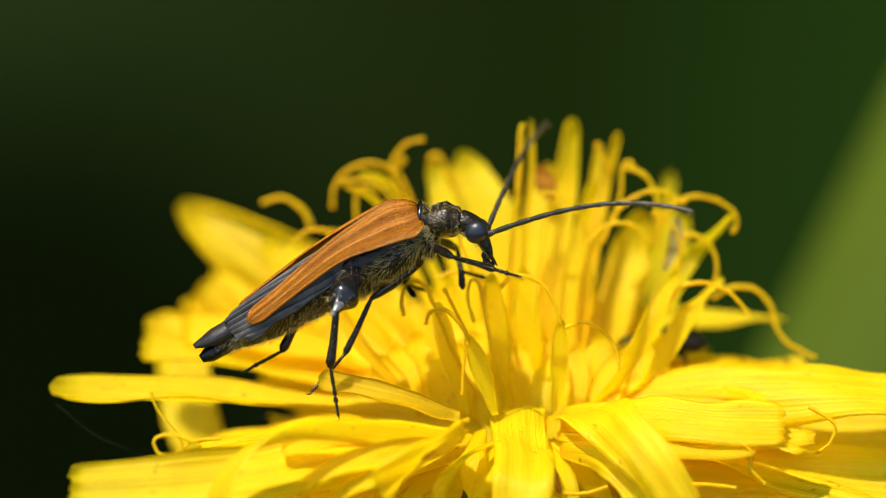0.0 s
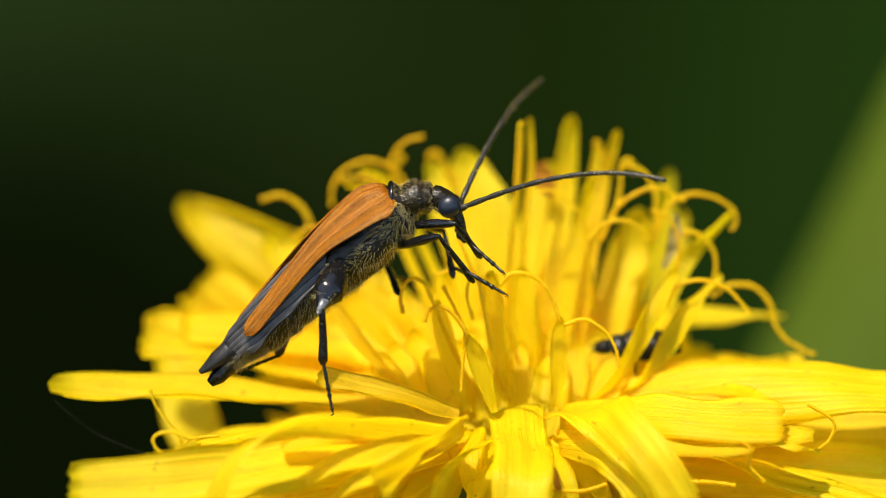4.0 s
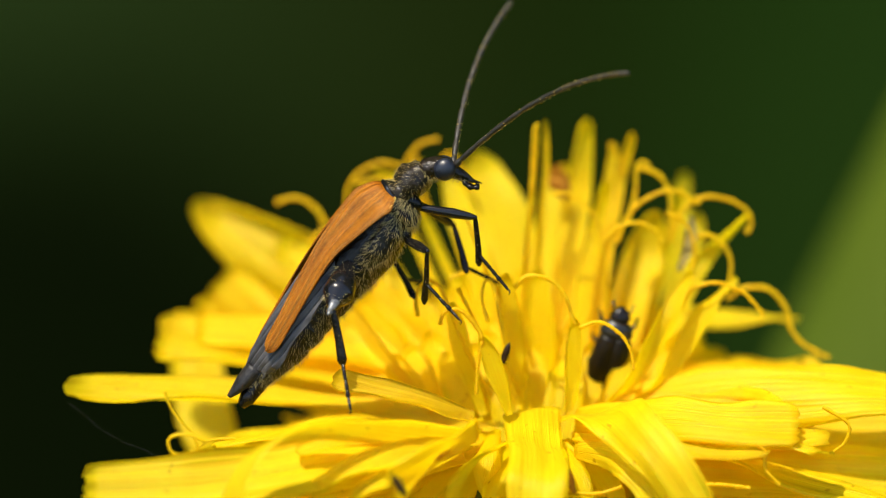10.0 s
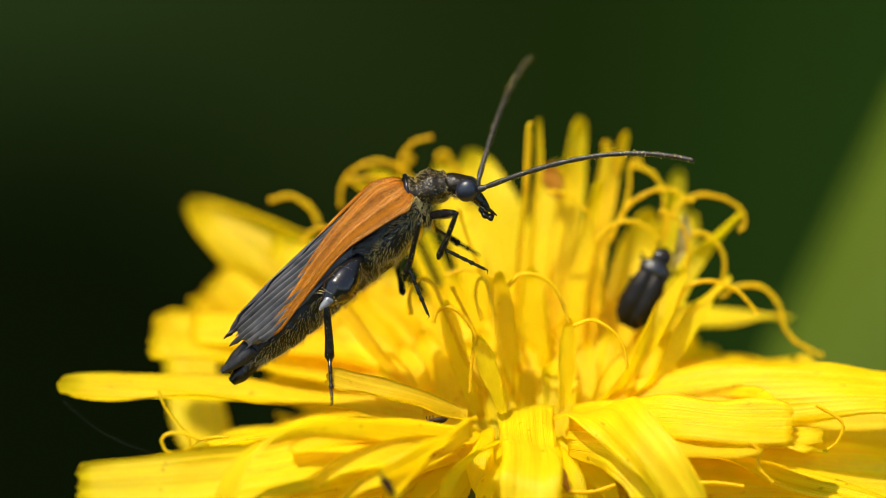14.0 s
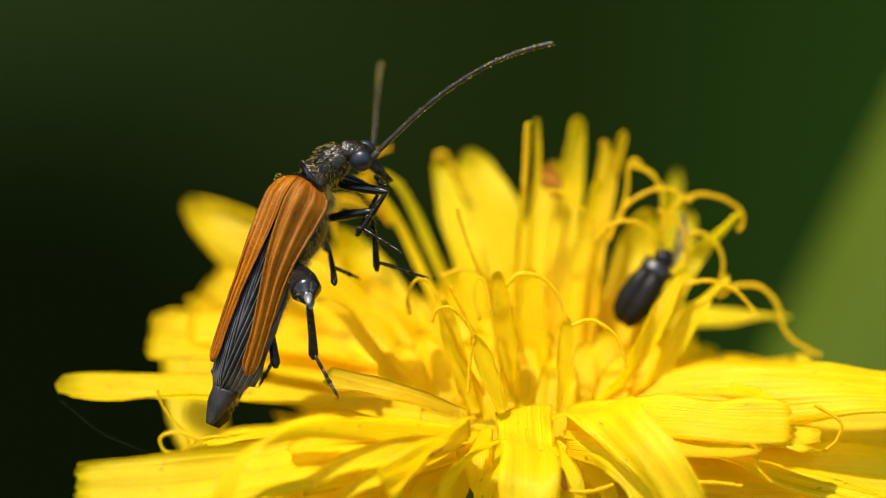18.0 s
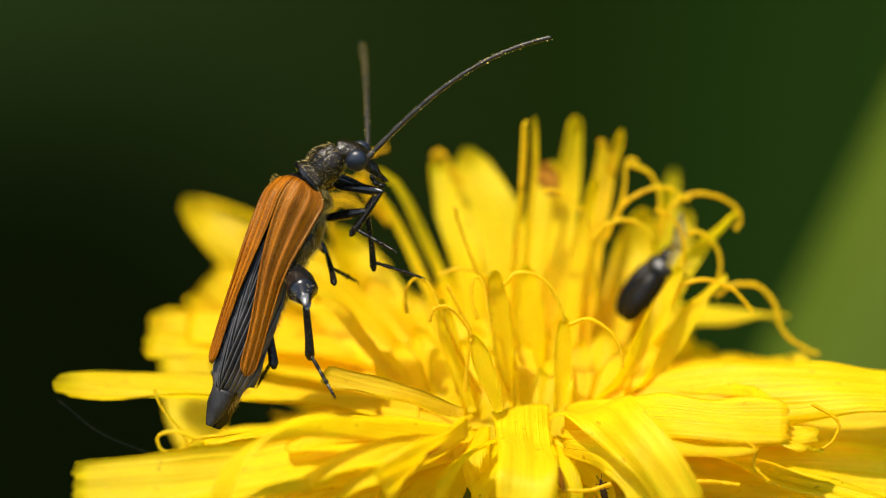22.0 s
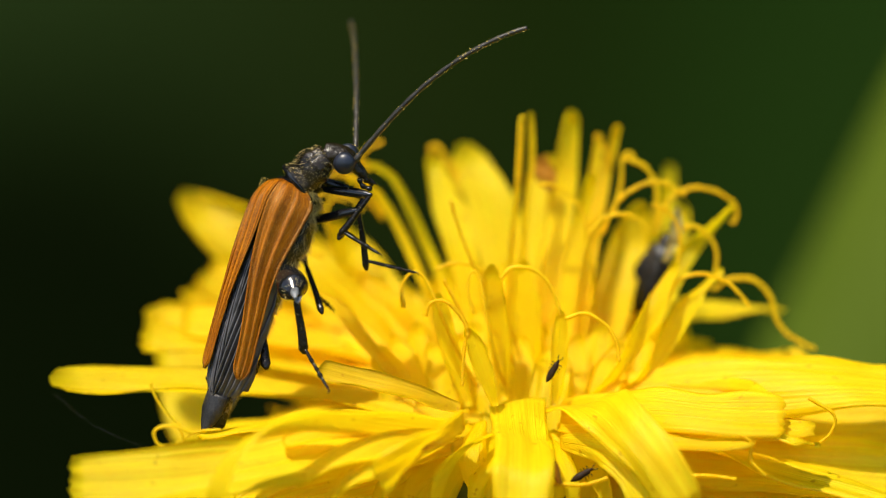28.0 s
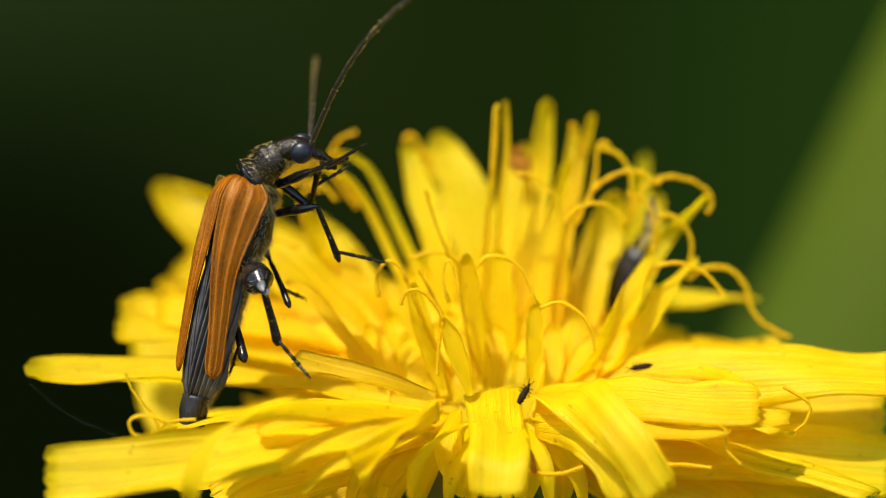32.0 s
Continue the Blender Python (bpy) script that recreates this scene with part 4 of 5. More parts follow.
    part("hair", mesh_of("hair", *spikes(skin(pro, 950, 9, -180, 180), 0.11, 0.0038, 2), HAIRM), made["pronotum"], "short golden hair", "stuff")
    part("pollen", mesh_of("pollen", *grains([p for p, _ in skin(pro, 110, 19, -10, 190)], 0.010, 3), POLLEN), made["pronotum"], "", "stuff")
    collar = loft(profile([(-0.16, 0, -0.20, 0.56, 0.50), (-0.10, 0, -0.16, 0.73, 0.64), (0.0, 0, -0.14, 0.75, 0.66), (0.07, 0, -0.16, 0.66, 0.57)], 10), 28, 0.04)
    part("collar", mesh_of("collar", *collar, GLOSS), made["pronotum"], "shiny black raised rim")
    skull = profile([(-0.22, 0, -0.02, 0.36, 0.33), (-0.02, 0, 0.0, 0.44, 0.40), (0.25, 0, 0.03, 0.46, 0.42), (0.55, 0, 0.05, 0.42, 0.40), (0.80, 0, 0.02, 0.35, 0.33), (0.98, 0, -0.08, 0.25, 0.25),
                     (1.16, 0, -0.18, 0.23, 0.22), (1.34, 0, -0.27, 0.22, 0.18), (1.50, 0, -0.36, 0.15, 0.12), (1.60, 0, -0.42, 0.04, 0.04)], 30)
    made["head"] = part("head", mesh_of("head", *loft(skull, 24, 0.08), NECKM), beetle, "black head drawn out into a snout")
    part("hair", mesh_of("hair", *spikes(skin(skull[:26], 240, 29, -160, -20), 0.22, 0.0045, 2), HAIRM), made["head"], "", "stuff")
    for s in (-1, 1):
        eye = loft([(0.60 - 0.37 * math.cos(math.pi * k / 14), s * 0.40, 0.04, max(0.01, 0.30 * math.sin(math.pi * k / 14)), max(0.01, 0.39 * math.sin(math.pi * k / 14))) for k in range(15)], 20)
        part("eye", mesh_of("eye", *eye, EYEM), made["head"], "bulging dark compound eye")
        palp = joined(tube_data([(1.22, s * 0.16, -0.38), (1.45, s * 0.26, -0.58), (1.78, s * 0.22, -0.60)], lambda u: 0.06 + 0.045 * math.sin(9 * u) ** 2, n=14, sides=8))
        part("palp", mesh_of("palp", *palp, BLACK), made["head"])
        jaw = tube_data([(1.42, s * 0.12, -0.34), (1.66, s * 0.10, -0.42), (1.86, s * 0.02, -0.48)], lambda u: 0.07 * (1 - 0.75 * u), n=8, sides=7)
        part("jaw", mesh_of("jaw", *jaw, NECKM), made["head"])
    for s in (-1, 1):
        for base, tip, r, owner in (((0.25, s * 0.2, -0.30), (0.60, s * 0.36, -1.02), 0.30, made["pronotum"]), ((-0.75, s * 0.45, -1.0), (-0.98, s * 0.58, -1.42), 0.28, beetle), ((-2.7, s * 0.40, -0.75), (-2.8, s * 0.74, -0.2), 0.34, beetle)):
            part("coxa", mesh_of("coxa", *tube_data([base, tuple((p + q) / 2 for p, q in zip(base, tip)), tip], lambda u, r=r: r * math.sqrt(max(0.05, 1 - (u * 1.0) ** 3)), n=10, sides=12), BLACK), owner)
        for name, rings in (("side_plate", [(0.10, s * 0.62, -0.45, 0.06, 0.20), (-0.1, s * 0.71, -0.60, 0.14, 0.55), (-0.38, s * 0.77, -0.70, 0.14, 0.62), (-0.62, s * 0.79, -0.72, 0.05, 0.30)]),
                            ("side_plate", [(-0.66, s * 0.79, -0.55, 0.05, 0.25), (-1.0, s * 0.89, -0.62, 0.17, 0.42), (-1.9, s * 0.91, -0.66, 0.17, 0.44), (-2.5, s * 0.83, -0.60, 0.05, 0.20)])):
            plate = profile(rings, 14)
            ob = part(name, mesh_of(name, *loft(plate, 16, 0.06), BROWN), beetle)
            part("hair", mesh_of("hair", *spikes(skin(plate, 800, 41, -180, 180), 0.26, 0.0042, 14), HAIRM), ob, "", "stuff")
    for name, (kind, hip, a, b, c, lean) in LEGS.items():
        for segment, length in (("femur", a), ("tibia", b), ("tarsus", c)):
            m = GLOSS if segment == "femur" else BLACK
            label = "glossy swollen black hind thigh" if segment == "femur" and kind == "hind" else ""
            made[name, segment] = part(segment, mesh_of(segment, *leg_shape(kind, segment, length), m), beetle, label)
            if label:
                cap = joined(*[loft(profile([(length * 0.86, u * 0.13, 0.03, 0.05, 0.10), (length * 0.95, u * 0.14, 0.03, 0.11, 0.17), (length * 1.06, u * 0.12, 0.0, 0.09, 0.13), (length * 1.16, u * 0.10, -0.03, 0.03, 0.04)], 8), 10) for u in (-1, 1)])
                part("knee", mesh_of("knee", *cap, KNEE), made[name, segment], "pale grey knee joint")
            if segment != "tarsus":
                rr = 0.30 if label else 0.11
                spots = [((length * random.Random(k).uniform(0.1, 0.95), rr * math.cos(k * 2.4), rr * math.sin(k * 2.4)), (0.7, math.cos(k * 2.4), math.sin(k * 2.4))) for k in range(150 if label else 60)]
                part("hair", mesh_of("hair", *spikes(spots, 0.30 if label else 0.10, 0.0045 if label else 0.0025, 7), HAIRM), made[name, segment], "", "stuff")
    for name in ("near_feeler", "far_feeler"):
        r = random.Random(5)
        sag = 0.60 if name == "near_feeler" else 0.45

        def bow(s):
            return sag * (1 - (2 * s - 1) ** 2) * (0.75 + 0.5 * s)

        def girth(s):
            if s < 0.055:
                return 0.075 + 0.05 * math.sin(s / 0.055 * math.pi)
            q = (s - 0.055) / 0.0945 % 1.0
            return (0.100 - 0.020 * s) * (0.72 + 0.30 * math.sin(0.25 + q * 2.5))

        ctrl = [(FEELER * s, 0, bow(s)) for s in np.linspace(0, 1, 24)]
        spots = [(FEELER * s, r.choice((-0.1, 0.1)) * r.random(), bow(s) + r.uniform(-0.11, 0.10)) for s in [r.uniform(0.03, 1) for _ in range(240)]]
        made[name] = part("antenna", mesh_of("antenna", *tube_data(ctrl, girth, n=132, sides=10), FEELM), beetle, "long thin beaded dark antenna")
        part("pollen", mesh_of("pollen", *grains(spots, 0.016, 4), POLLEN), made[name], "", "stuff")
    return made


BEETLE = build_beetle()

# ---- the small beetle ----
small = tagged(new("small_beetle"), "small glossy blue-black beetle between the florets", "beetle")


def build_small():
    def grown(data):
        return [(0.88 * q[0], 1.04 * q[1], 0.94 * q[2]) for q in data[0]], data[1]

    for s in (-1, 1):
        shell = profile([(0.15, s * 0.20, 0.12, 0.30, 0.36), (-0.4, s * 0.22, 0.15, 0.40, 0.42), (-1.2, s * 0.23, 0.12, 0.43, 0.42), (-1.8, s * 0.20, 0.05, 0.36, 0.34), (-2.15, s * 0.14, 0, 0.16, 0.14)], 14)
        part("wing_case", mesh_of("wing_case", *grown(loft(shell, 16)), DARKB), small)
        part("antenna", mesh_of("antenna", *grown(tube_data([(1.1, s * 0.2, 0.1), (1.32, s * 0.30, 0.0), (1.50, s * 0.34, -0.2)], lambda u: 0.03, n=10, sides=6)), BLACK), small)
        for k, x in enumerate((0.35, -0.35, -1.0)):
            pts = [(x, s * 0.4, -0.25), (x + 0.25 - 0.25 * k, s * 0.60, -0.35), (x + 0.35 - 0.35 * k, s * 0.62, -0.7), (x + 0.4 - 0.4 * k, s * 0.70, -0.85)]
            part("leg", mesh_of("leg", *grown(tube_data(pts, lambda u: 0.09 - 0.05 * u, n=14, sides=7)), BLACK), small)
    part("pronotum", mesh_of("pronotum", *grown(loft(profile([(0.05, 0, 0, 0.5, 0.36), (0.3, 0, 0.05, 0.58, 0.42), (0.6, 0, 0.02, 0.5, 0.38), (0.78, 0, 0, 0.3, 0.25)], 10), 16)), BLUEB), small)
    part("head", mesh_of("head", *grown(loft(profile([(0.7, 0, 0, 0.28, 0.25), (0.95, 0, 0, 0.36, 0.28), (1.2, 0, -0.05, 0.26, 0.2), (1.35, 0, -0.1, 0.08, 0.08)], 10), 14)), BLACK), small)
    part("abdomen", mesh_of("abdomen", *grown(loft(profile([(0.2, 0, -0.12, 0.5, 0.3), (-0.8, 0, -0.15, 0.62, 0.36), (-1.9, 0, -0.05, 0.25, 0.2)], 10), 16)), BLACK), small)


build_small()


def build_thrips():
    """A tiny slender insect."""
    def trim(data):
        return [tuple(0.74 * c for c in q) for q in data[0]], data[1]

    t = tagged(new("thrips"), "tiny slender dark brown insect crawling on the petals", "insect", "thrips on the flower")
    part("abdomen", mesh_of("abdomen", *trim(loft(profile([(0.05, 0, 0.1, 0.14, 0.10), (-0.2, 0, 0.1, 0.17, 0.12), (-0.45, 0, 0.09, 0.13, 0.10), (-0.66, 0, 0.08, 0.02, 0.02)], 12), 12)), THRIPM), t)
    part("thorax", mesh_of("thorax", *trim(loft(profile([(0.35, 0, 0.1, 0.10, 0.08), (0.2, 0, 0.1, 0.15, 0.11), (0.0, 0, 0.1, 0.14, 0.10)], 8), 12)), THRIPM), t)
    part("head", mesh_of("head", *trim(loft(profile([(0.52, 0, 0.1, 0.03, 0.03), (0.45, 0, 0.1, 0.08, 0.07), (0.33, 0, 0.1, 0.06, 0.06)], 6), 10)), THRIPM), t)
    for s in (-1, 1):
        part("antenna", mesh_of("antenna", *trim(tube_data([(0.5, s * 0.04, 0.1), (0.62, s * 0.1, 0.12), (0.72, s * 0.12, 0.12)], lambda u: 0.02, n=5, sides=5)), THRIPM), t)
        for x in (0.28, 0.12, -0.02):
            part("leg", mesh_of("leg", *trim(tube_data([(x, s * 0.08, 0.08), (x + 0.04, s * 0.2, 0.12), (x + 0.02, s * 0.26, 0.0)], lambda u: 0.022, n=6, sides=5)), THRIPM), t)
    return t


THRIPS = [build_thrips()]
THRIPS += [copy_thing(THRIPS[0], HEAD) for _ in range(3)]

# ---- what moves: seconds, then places in millimetres to the right and above, and angles in degrees ----
# body: the root of the wing cases, the tail, the roll of the back towards the viewer, the slopes of pronotum and head
# legs: knee, ankle, toe; feelers: the tip
BODY_ROWS = [
    (0, -0.6, 1.05, -8.01, -3.51, 26, -6, -38),
    (0.5, -0.39, 1, -7.74, -3.74, 30, -10, -42),
    (1, 0.1, 0.67, -7.56, -3.27, 44, -15, -46),
    (1.5, -0.11, 0.81, -7.64, -3.38, 40, -8, -40),
    (2, -0.99, 1.5, -7.88, -3.72, 26, 0, -38),
    (2.5, -1.63, 1.77, -7.95, -4.12, 23, 5, -38),
    (3, -1.58, 1.75, -7.79, -4.27, 20, 3, -42),
    (3.5, -1.46, 1.62, -7.73, -4.28, 20, -2, -42),
    (5.5, -1.62, 1.67, -7.57, -4.67, 18, 10, -20),
    (6, -2.26, 1.96, -7.15, -5.16, 18, 38, 8),
    (6.5, -2.04, 1.82, -7.12, -5.18, 18, 33, 0),
    (7, -2.07, 1.86, -7.17, -5.16, 18, 33, 0),
    (8, -2.07, 1.89, -7.23, -5.18, 18, 33, 0),
]
BODY_ROWS += [
    (9, -2.04, 1.85, -7.24, -5.11, 18, 33, 0),
    (10, -2.06, 1.86, -7.26, -5.14, 18, 33, 0),
    (10.5, -1.6, 1.48, -8.29, -4.07, 30, 10, -18),
    (11, -1.57, 1.54, -8.42, -3.7, 30, 20, -12),
    (11.5, -1.5, 1.5, -8.2, -4.05, 30, 20, -12),
    (12, -1.48, 1.68, -8.22, -3.76, 30, 18, -12),
    (12.5, -1.47, 1.68, -7.8, -4.34, 30, 18, -12),
    (13, -1.51, 1.71, -7.7, -4.6, 29, 18, -12),
    (13.5, -1.15, 1.84, -7.09, -4.74, 28, 5, -18),
    (14, -1.27, 1.9, -7.46, -4.54, 26, 8, -20),
    (14.5, -1.24, 1.9, -7.45, -4.46, 25, 8, -20),
    (16.5, -4.45, 2.38, -7.13, -5.99, 68, 45, -15),
    (17, -4.41, 2.34, -7.41, -5.93, 68, 37, -20),
    (19, -4.48, 2.33, -7.43, -5.92, 66, 37, -20),
    (23, -4.52, 2.29, -7.31, -5.98, 64, 37, -20),
    (24, -4.51, 2.26, -7.28, -5.99, 64, 37, -20),
    (24.5, -4.73, 2.01, -7.43, -6.23, 64, 32, -25),
    (25, -4.79, 2.02, -7.43, -6.25, 64, 37, -20),
    (28, -4.81, 2.01, -7.39, -6.29, 62, 37, -20),
    (28.5, -5.02, 1.88, -7.66, -6.42, 62, 30, -12),
    (29, -5.08, 1.89, -7.64, -6.42, 61, 28, -12),
    (30, -5.14, 1.93, -7.52, -6.44, 60, 28, -10),
    (30.5, -5.03, 1.96, -7.51, -6.25, 60, 28, -8),
    (31, -5.16, 1.96, -7.52, -6.27, 59, 28, -8),
    (31.5, -5.57, 1.76, -7.3, -6.7, 58, 34, 2),
    (32, -5.52, 1.82, -7.3, -6.7, 58, 35, 2),
]
NEAR_HIND = [
    (0, -3.45, -2.02, -3.68, -3.96, -3.39, -5.76),
    (0.5, -3.32, -2.11, -3.71, -3.99, -3.84, -5.85),
    (1, -3.26, -2.3, -3.88, -4.05, -4.05, -5.87),
    (2, -3.65, -2.05, -3.9, -3.95, -3.72, -5.79),
    (3, -3.91, -2.03, -3.91, -3.88, -3.56, -5.68),
    (5.5, -3.95, -2, -3.89, -3.94, -3.62, -5.39),
    (6, -4.1, -1.83, -3.71, -3.92, -3.42, -5.16),
    (9, -4.06, -1.93, -3.73, -3.83, -3.51, -5.19),
    (10, -4.08, -1.96, -3.75, -3.86, -3.51, -5.18),
    (11, -3.96, -1.95, -3.92, -4.09, -3.76, -5.29),
    (12, -3.99, -1.87, -3.89, -3.7, -3.85, -4.86),
    (13, -3.96, -1.92, -3.9, -3.76, -3.86, -4.93),
    (14, -4.09, -1.9, -3.99, -3.73, -3.91, -4.85),
]
NEAR_HIND += [
    (16.5, -4.61, -1.82, -4.47, -3.6, -3.79, -4.79),
    (23, -4.65, -1.91, -4.52, -3.69, -3.84, -4.82),
    (25, -4.77, -1.88, -4.64, -3.57, -3.86, -4.85),
    (28, -4.85, -1.89, -4.61, -3.62, -3.88, -4.84),
    (30, -5.02, -1.97, -4.69, -3.68, -3.82, -4.75),
    (31, -5.08, -1.98, -4.61, -3.69, -3.82, -4.75),
    (32, -5.11, -2.01, -4.67, -3.72, -3.75, -4.78),
]
NEAR_MIDDLE = [
    (0, -2.32, -1.73, -3.33, -3.86, -4.3, -4.87),
    (0.3, -1.02, -0.77, -1.41, -2.33, -2.18, -4.07),
    (0.6, -0.03, -0.59, -0.23, -1.95, -0.62, -3.5),
    (1, 0.1, -0.55, -0.19, -2.05, 0.26, -3.81),
    (1.5, 0.04, -0.23, -0.15, -1.98, 0.04, -3.92),
    (1.8, 0.43, 0.14, 1.01, -1.03, 1.4, -2.39),
    (2, 0.43, 0.09, 1.69, -0.36, 2.95, -0.85),
    (2.5, 0.04, 0.77, 1.21, -0.59, 1.59, -1.76),
    (3, 0.23, 0.62, 1.49, -0.62, 2.5, -1.2),
    (3.5, 0.13, 0.42, 1.29, -0.75, 2.26, -1.33),
    (5.5, -0.16, 0.14, -0.06, -1.03, 1.29, -1.8),
    (6, -0.67, -0.14, -0.9, -1.21, 0.13, -2.37),
    (9, -0.82, -0.05, -0.89, -1.15, 0.12, -2.22),
]
NEAR_MIDDLE += [
    (10, -0.84, -0.08, -0.91, -1.18, 0.1, -2.25),
    (10.5, -0.94, 0.44, -1.03, -0.92, -0.26, -2.28),
    (11, -1.09, 0.67, -1.2, -0.98, -0.52, -2.48),
    (12, -0.98, 0.67, -1.17, -0.79, -0.49, -2.59),
    (13, -0.99, 0.7, -1.2, -0.85, -0.47, -2.6),
    (14, -0.9, 0.79, -1.29, -0.66, -0.5, -2.56),
    (14.5, -0.85, 0.8, -1.24, -0.68, -0.43, -2.54),
    (16.5, -2.47, 1.19, -2.22, -0.5, -0.3, -1.1),
    (17, -2.5, 1.25, -2.35, -0.5, -0.43, -1.1),
    (23, -2.58, 1.2, -2.38, -0.55, -0.48, -1.17),
    (25, -2.77, 1.05, -2.5, -0.62, -0.6, -1.15),
    (28, -2.75, 1.04, -2.52, -0.7, -0.58, -1.17),
    (30, -3, 0.9, -2.56, -0.77, -0.75, -1.2),
    (31, -2.96, 1.03, -2.57, -0.68, -0.77, -1.2),
    (32, -3.31, 0.81, -2.69, -0.75, -0.9, -1.15),
]
NEAR_FRONT = [
    (0, 0.49, -0.27, 1.46, -0.56, 2.39, -0.83),
    (0.5, 0.85, -0.59, 0.76, -1.18, 1.15, -1.76),
    (1, 0.97, -1.33, 0.16, -1.6, 0.49, -2.63),
    (1.5, 1.01, -0.04, 1.4, -0.62, 1.98, -1.21),
    (2, 1.59, 0.12, 2.47, -0.01, 3.88, 0.12),
    (2.5, 1.21, 0.77, 1.98, 0.38, 2.95, -0.2),
    (3, 0.52, 0.92, 1.39, 0.74, 2.79, 0.82),
    (3.5, 0.62, 0.71, 1.29, 0.12, 2.07, -0.46),
    (5.5, 0.62, 1.01, 0.81, -0.06, 1.88, -1.32),
    (6, 0.69, 0.97, 0.65, -0.53, 1.92, -1.36),
    (9, 0.85, 1.12, 0.93, -0.15, 1.94, -1.35),
    (10, 0.83, 1.09, 0.91, -0.17, 1.92, -1.38),
    (11, 0.37, 0.92, -0.04, -0.11, 1.53, -1.18),
]
NEAR_FRONT += [
    (12, 0.38, 1.02, -0.11, 0.05, 1.48, -1.18),
    (13, 0.35, 0.99, -0.08, -0.12, 1.51, -1.22),
    (14, 0.38, 1.16, -0.11, -0.04, 1.48, -0.82),
    (14.5, 0.43, 1.19, -0.06, -0.02, 1.53, -0.79),
    (16.5, -1.99, 1.97, -2.82, 0.71, -1.8, 0.03),
    (17, -1.96, 1.91, -2.79, 0.67, -1.73, -0.01),
    (23, -2.07, 1.88, -3, 0.58, -1.84, -0.06),
    (25, -2.35, 1.57, -3.22, 0.31, -2.35, -0.23),
    (28, -2.32, 1.57, -3.3, 0.3, -2.32, -0.28),
    (29, -2.46, 1.54, -2.85, 0.28, -1.59, -0.21),
    (30, -2.85, 1.72, -2.52, 0.36, -0.96, 0.1),
    (31, -2.87, 1.8, -2.77, 0.45, -1.45, 0.06),
    (31.4, -3.27, 1.84, -3.07, 1.84, -1.72, 2.04),
    (32, -3.5, 2.01, -2.82, 2.26, -2.05, 2.69),
]
FAR_HIND = [
    (0, -5.33, -2.7, -5.43, -3.71, -6.54, -4.15),
    (1, -5.24, -2.92, -5.24, -3.66, -6.5, -4.05),
    (2, -5.3, -2.98, -5.33, -3.72, -6.5, -4.05),
    (3, -5.4, -3.1, -5.44, -3.78, -6.47, -4.13),
    (6, -5.36, -3.15, -5.56, -3.92, -6.53, -4.21),
    (10, -5.53, -3.09, -5.73, -3.86, -6.7, -4.15),
    (11, -5.41, -3.12, -5.45, -3.74, -6.29, -4.18),
    (13, -5.41, -3.09, -5.36, -3.63, -6.09, -4.15),
    (14, -5.37, -3.15, -5.45, -3.53, -6.47, -4.15),
    (17, -5.9, -3.17, -5.76, -3.76, -6.09, -4.34),
    (23, -5.82, -3.26, -5.72, -3.85, -6.07, -4.43),
    (25, -5.88, -3.24, -5.84, -3.82, -6.13, -4.31),
    (30, -5.95, -3.29, -5.93, -3.78, -6.2, -4.46),
]
FAR_HIND += [
    (32, -5.93, -3.37, -5.87, -3.85, -6.12, -4.53),
]
FAR_MIDDLE = [
    (0, -1.45, -0.76, -1.16, -1.14, -0.68, -1.34),
    (2, -1.71, -0.65, -1.41, -1.04, -1.08, -1.14),
    (3, -1.81, -0.38, -1.62, -0.97, -1.23, -1.16),
    (6, -2.06, -0.33, -1.58, -1.05, -1.09, -1.05),
    (9, -2.02, -0.34, -1.63, -1.02, -1.13, -1.12),
    (10, -2.04, -0.37, -1.65, -1.05, -1.15, -1.14),
    (13, -1.82, -0.47, -1.53, -0.95, -1.34, -1.09),
    (14, -1.72, -0.53, -1.6, -1.01, -1.23, -1.21),
    (16.5, -3.74, -0.36, -3.83, -0.65, -3.35, -0.85),
    (23, -3.88, -0.35, -3.78, -0.74, -3.28, -1.03),
    (28, -4.27, -1.44, -4.17, -1.83, -3.88, -2.12),
    (30, -4.4, -1.74, -4.4, -1.97, -4.11, -2.17),
    (32, -4.57, -1.72, -4.47, -2.01, -4.08, -2.2),
]
FAR_FRONT = [
    (0, 0.68, 0.02, 0.78, -0.76, 1.46, -0.95),
    (1, 0.88, -0.59, 1.27, -0.98, 2, -1.56),
    (2, 0.66, -0.36, 0.86, -1.04, 1.88, -1.58),
    (3, 0.32, 0.39, 0.52, -0.77, 1.92, -1.41),
    (6, 0.07, 0.83, 0.4, -0.47, 1.14, -0.95),
    (9, 0.08, 0.86, 0.47, -0.57, 1.24, -0.96),
    (10, 0.06, 0.83, 0.45, -0.6, 1.22, -0.99),
    (11, -0.08, 0.77, 0.02, 0.18, 0.31, -0.2),
    (14, -0.36, 0.64, 0.03, 0.39, 0.76, -0.04),
    (16.5, -2.15, 1.85, -2.75, 0.75, -2.1, 0.25),
    (23, -2.2, 1.75, -2.95, 0.62, -2.2, 0.15),
    (28, -2.5, 1.45, -3.2, 0.35, -2.6, -0.1),
]
FAR_FRONT += [
    (30, -2.95, 1.5, -2.75, 0.35, -2.0, 0.0),
    (31, -2.95, 1.5, -2.85, 0.45, -2.2, 0.05),
    (32, -2.72, 0.13, -3.31, 1.49, -2.34, 2.07),
]
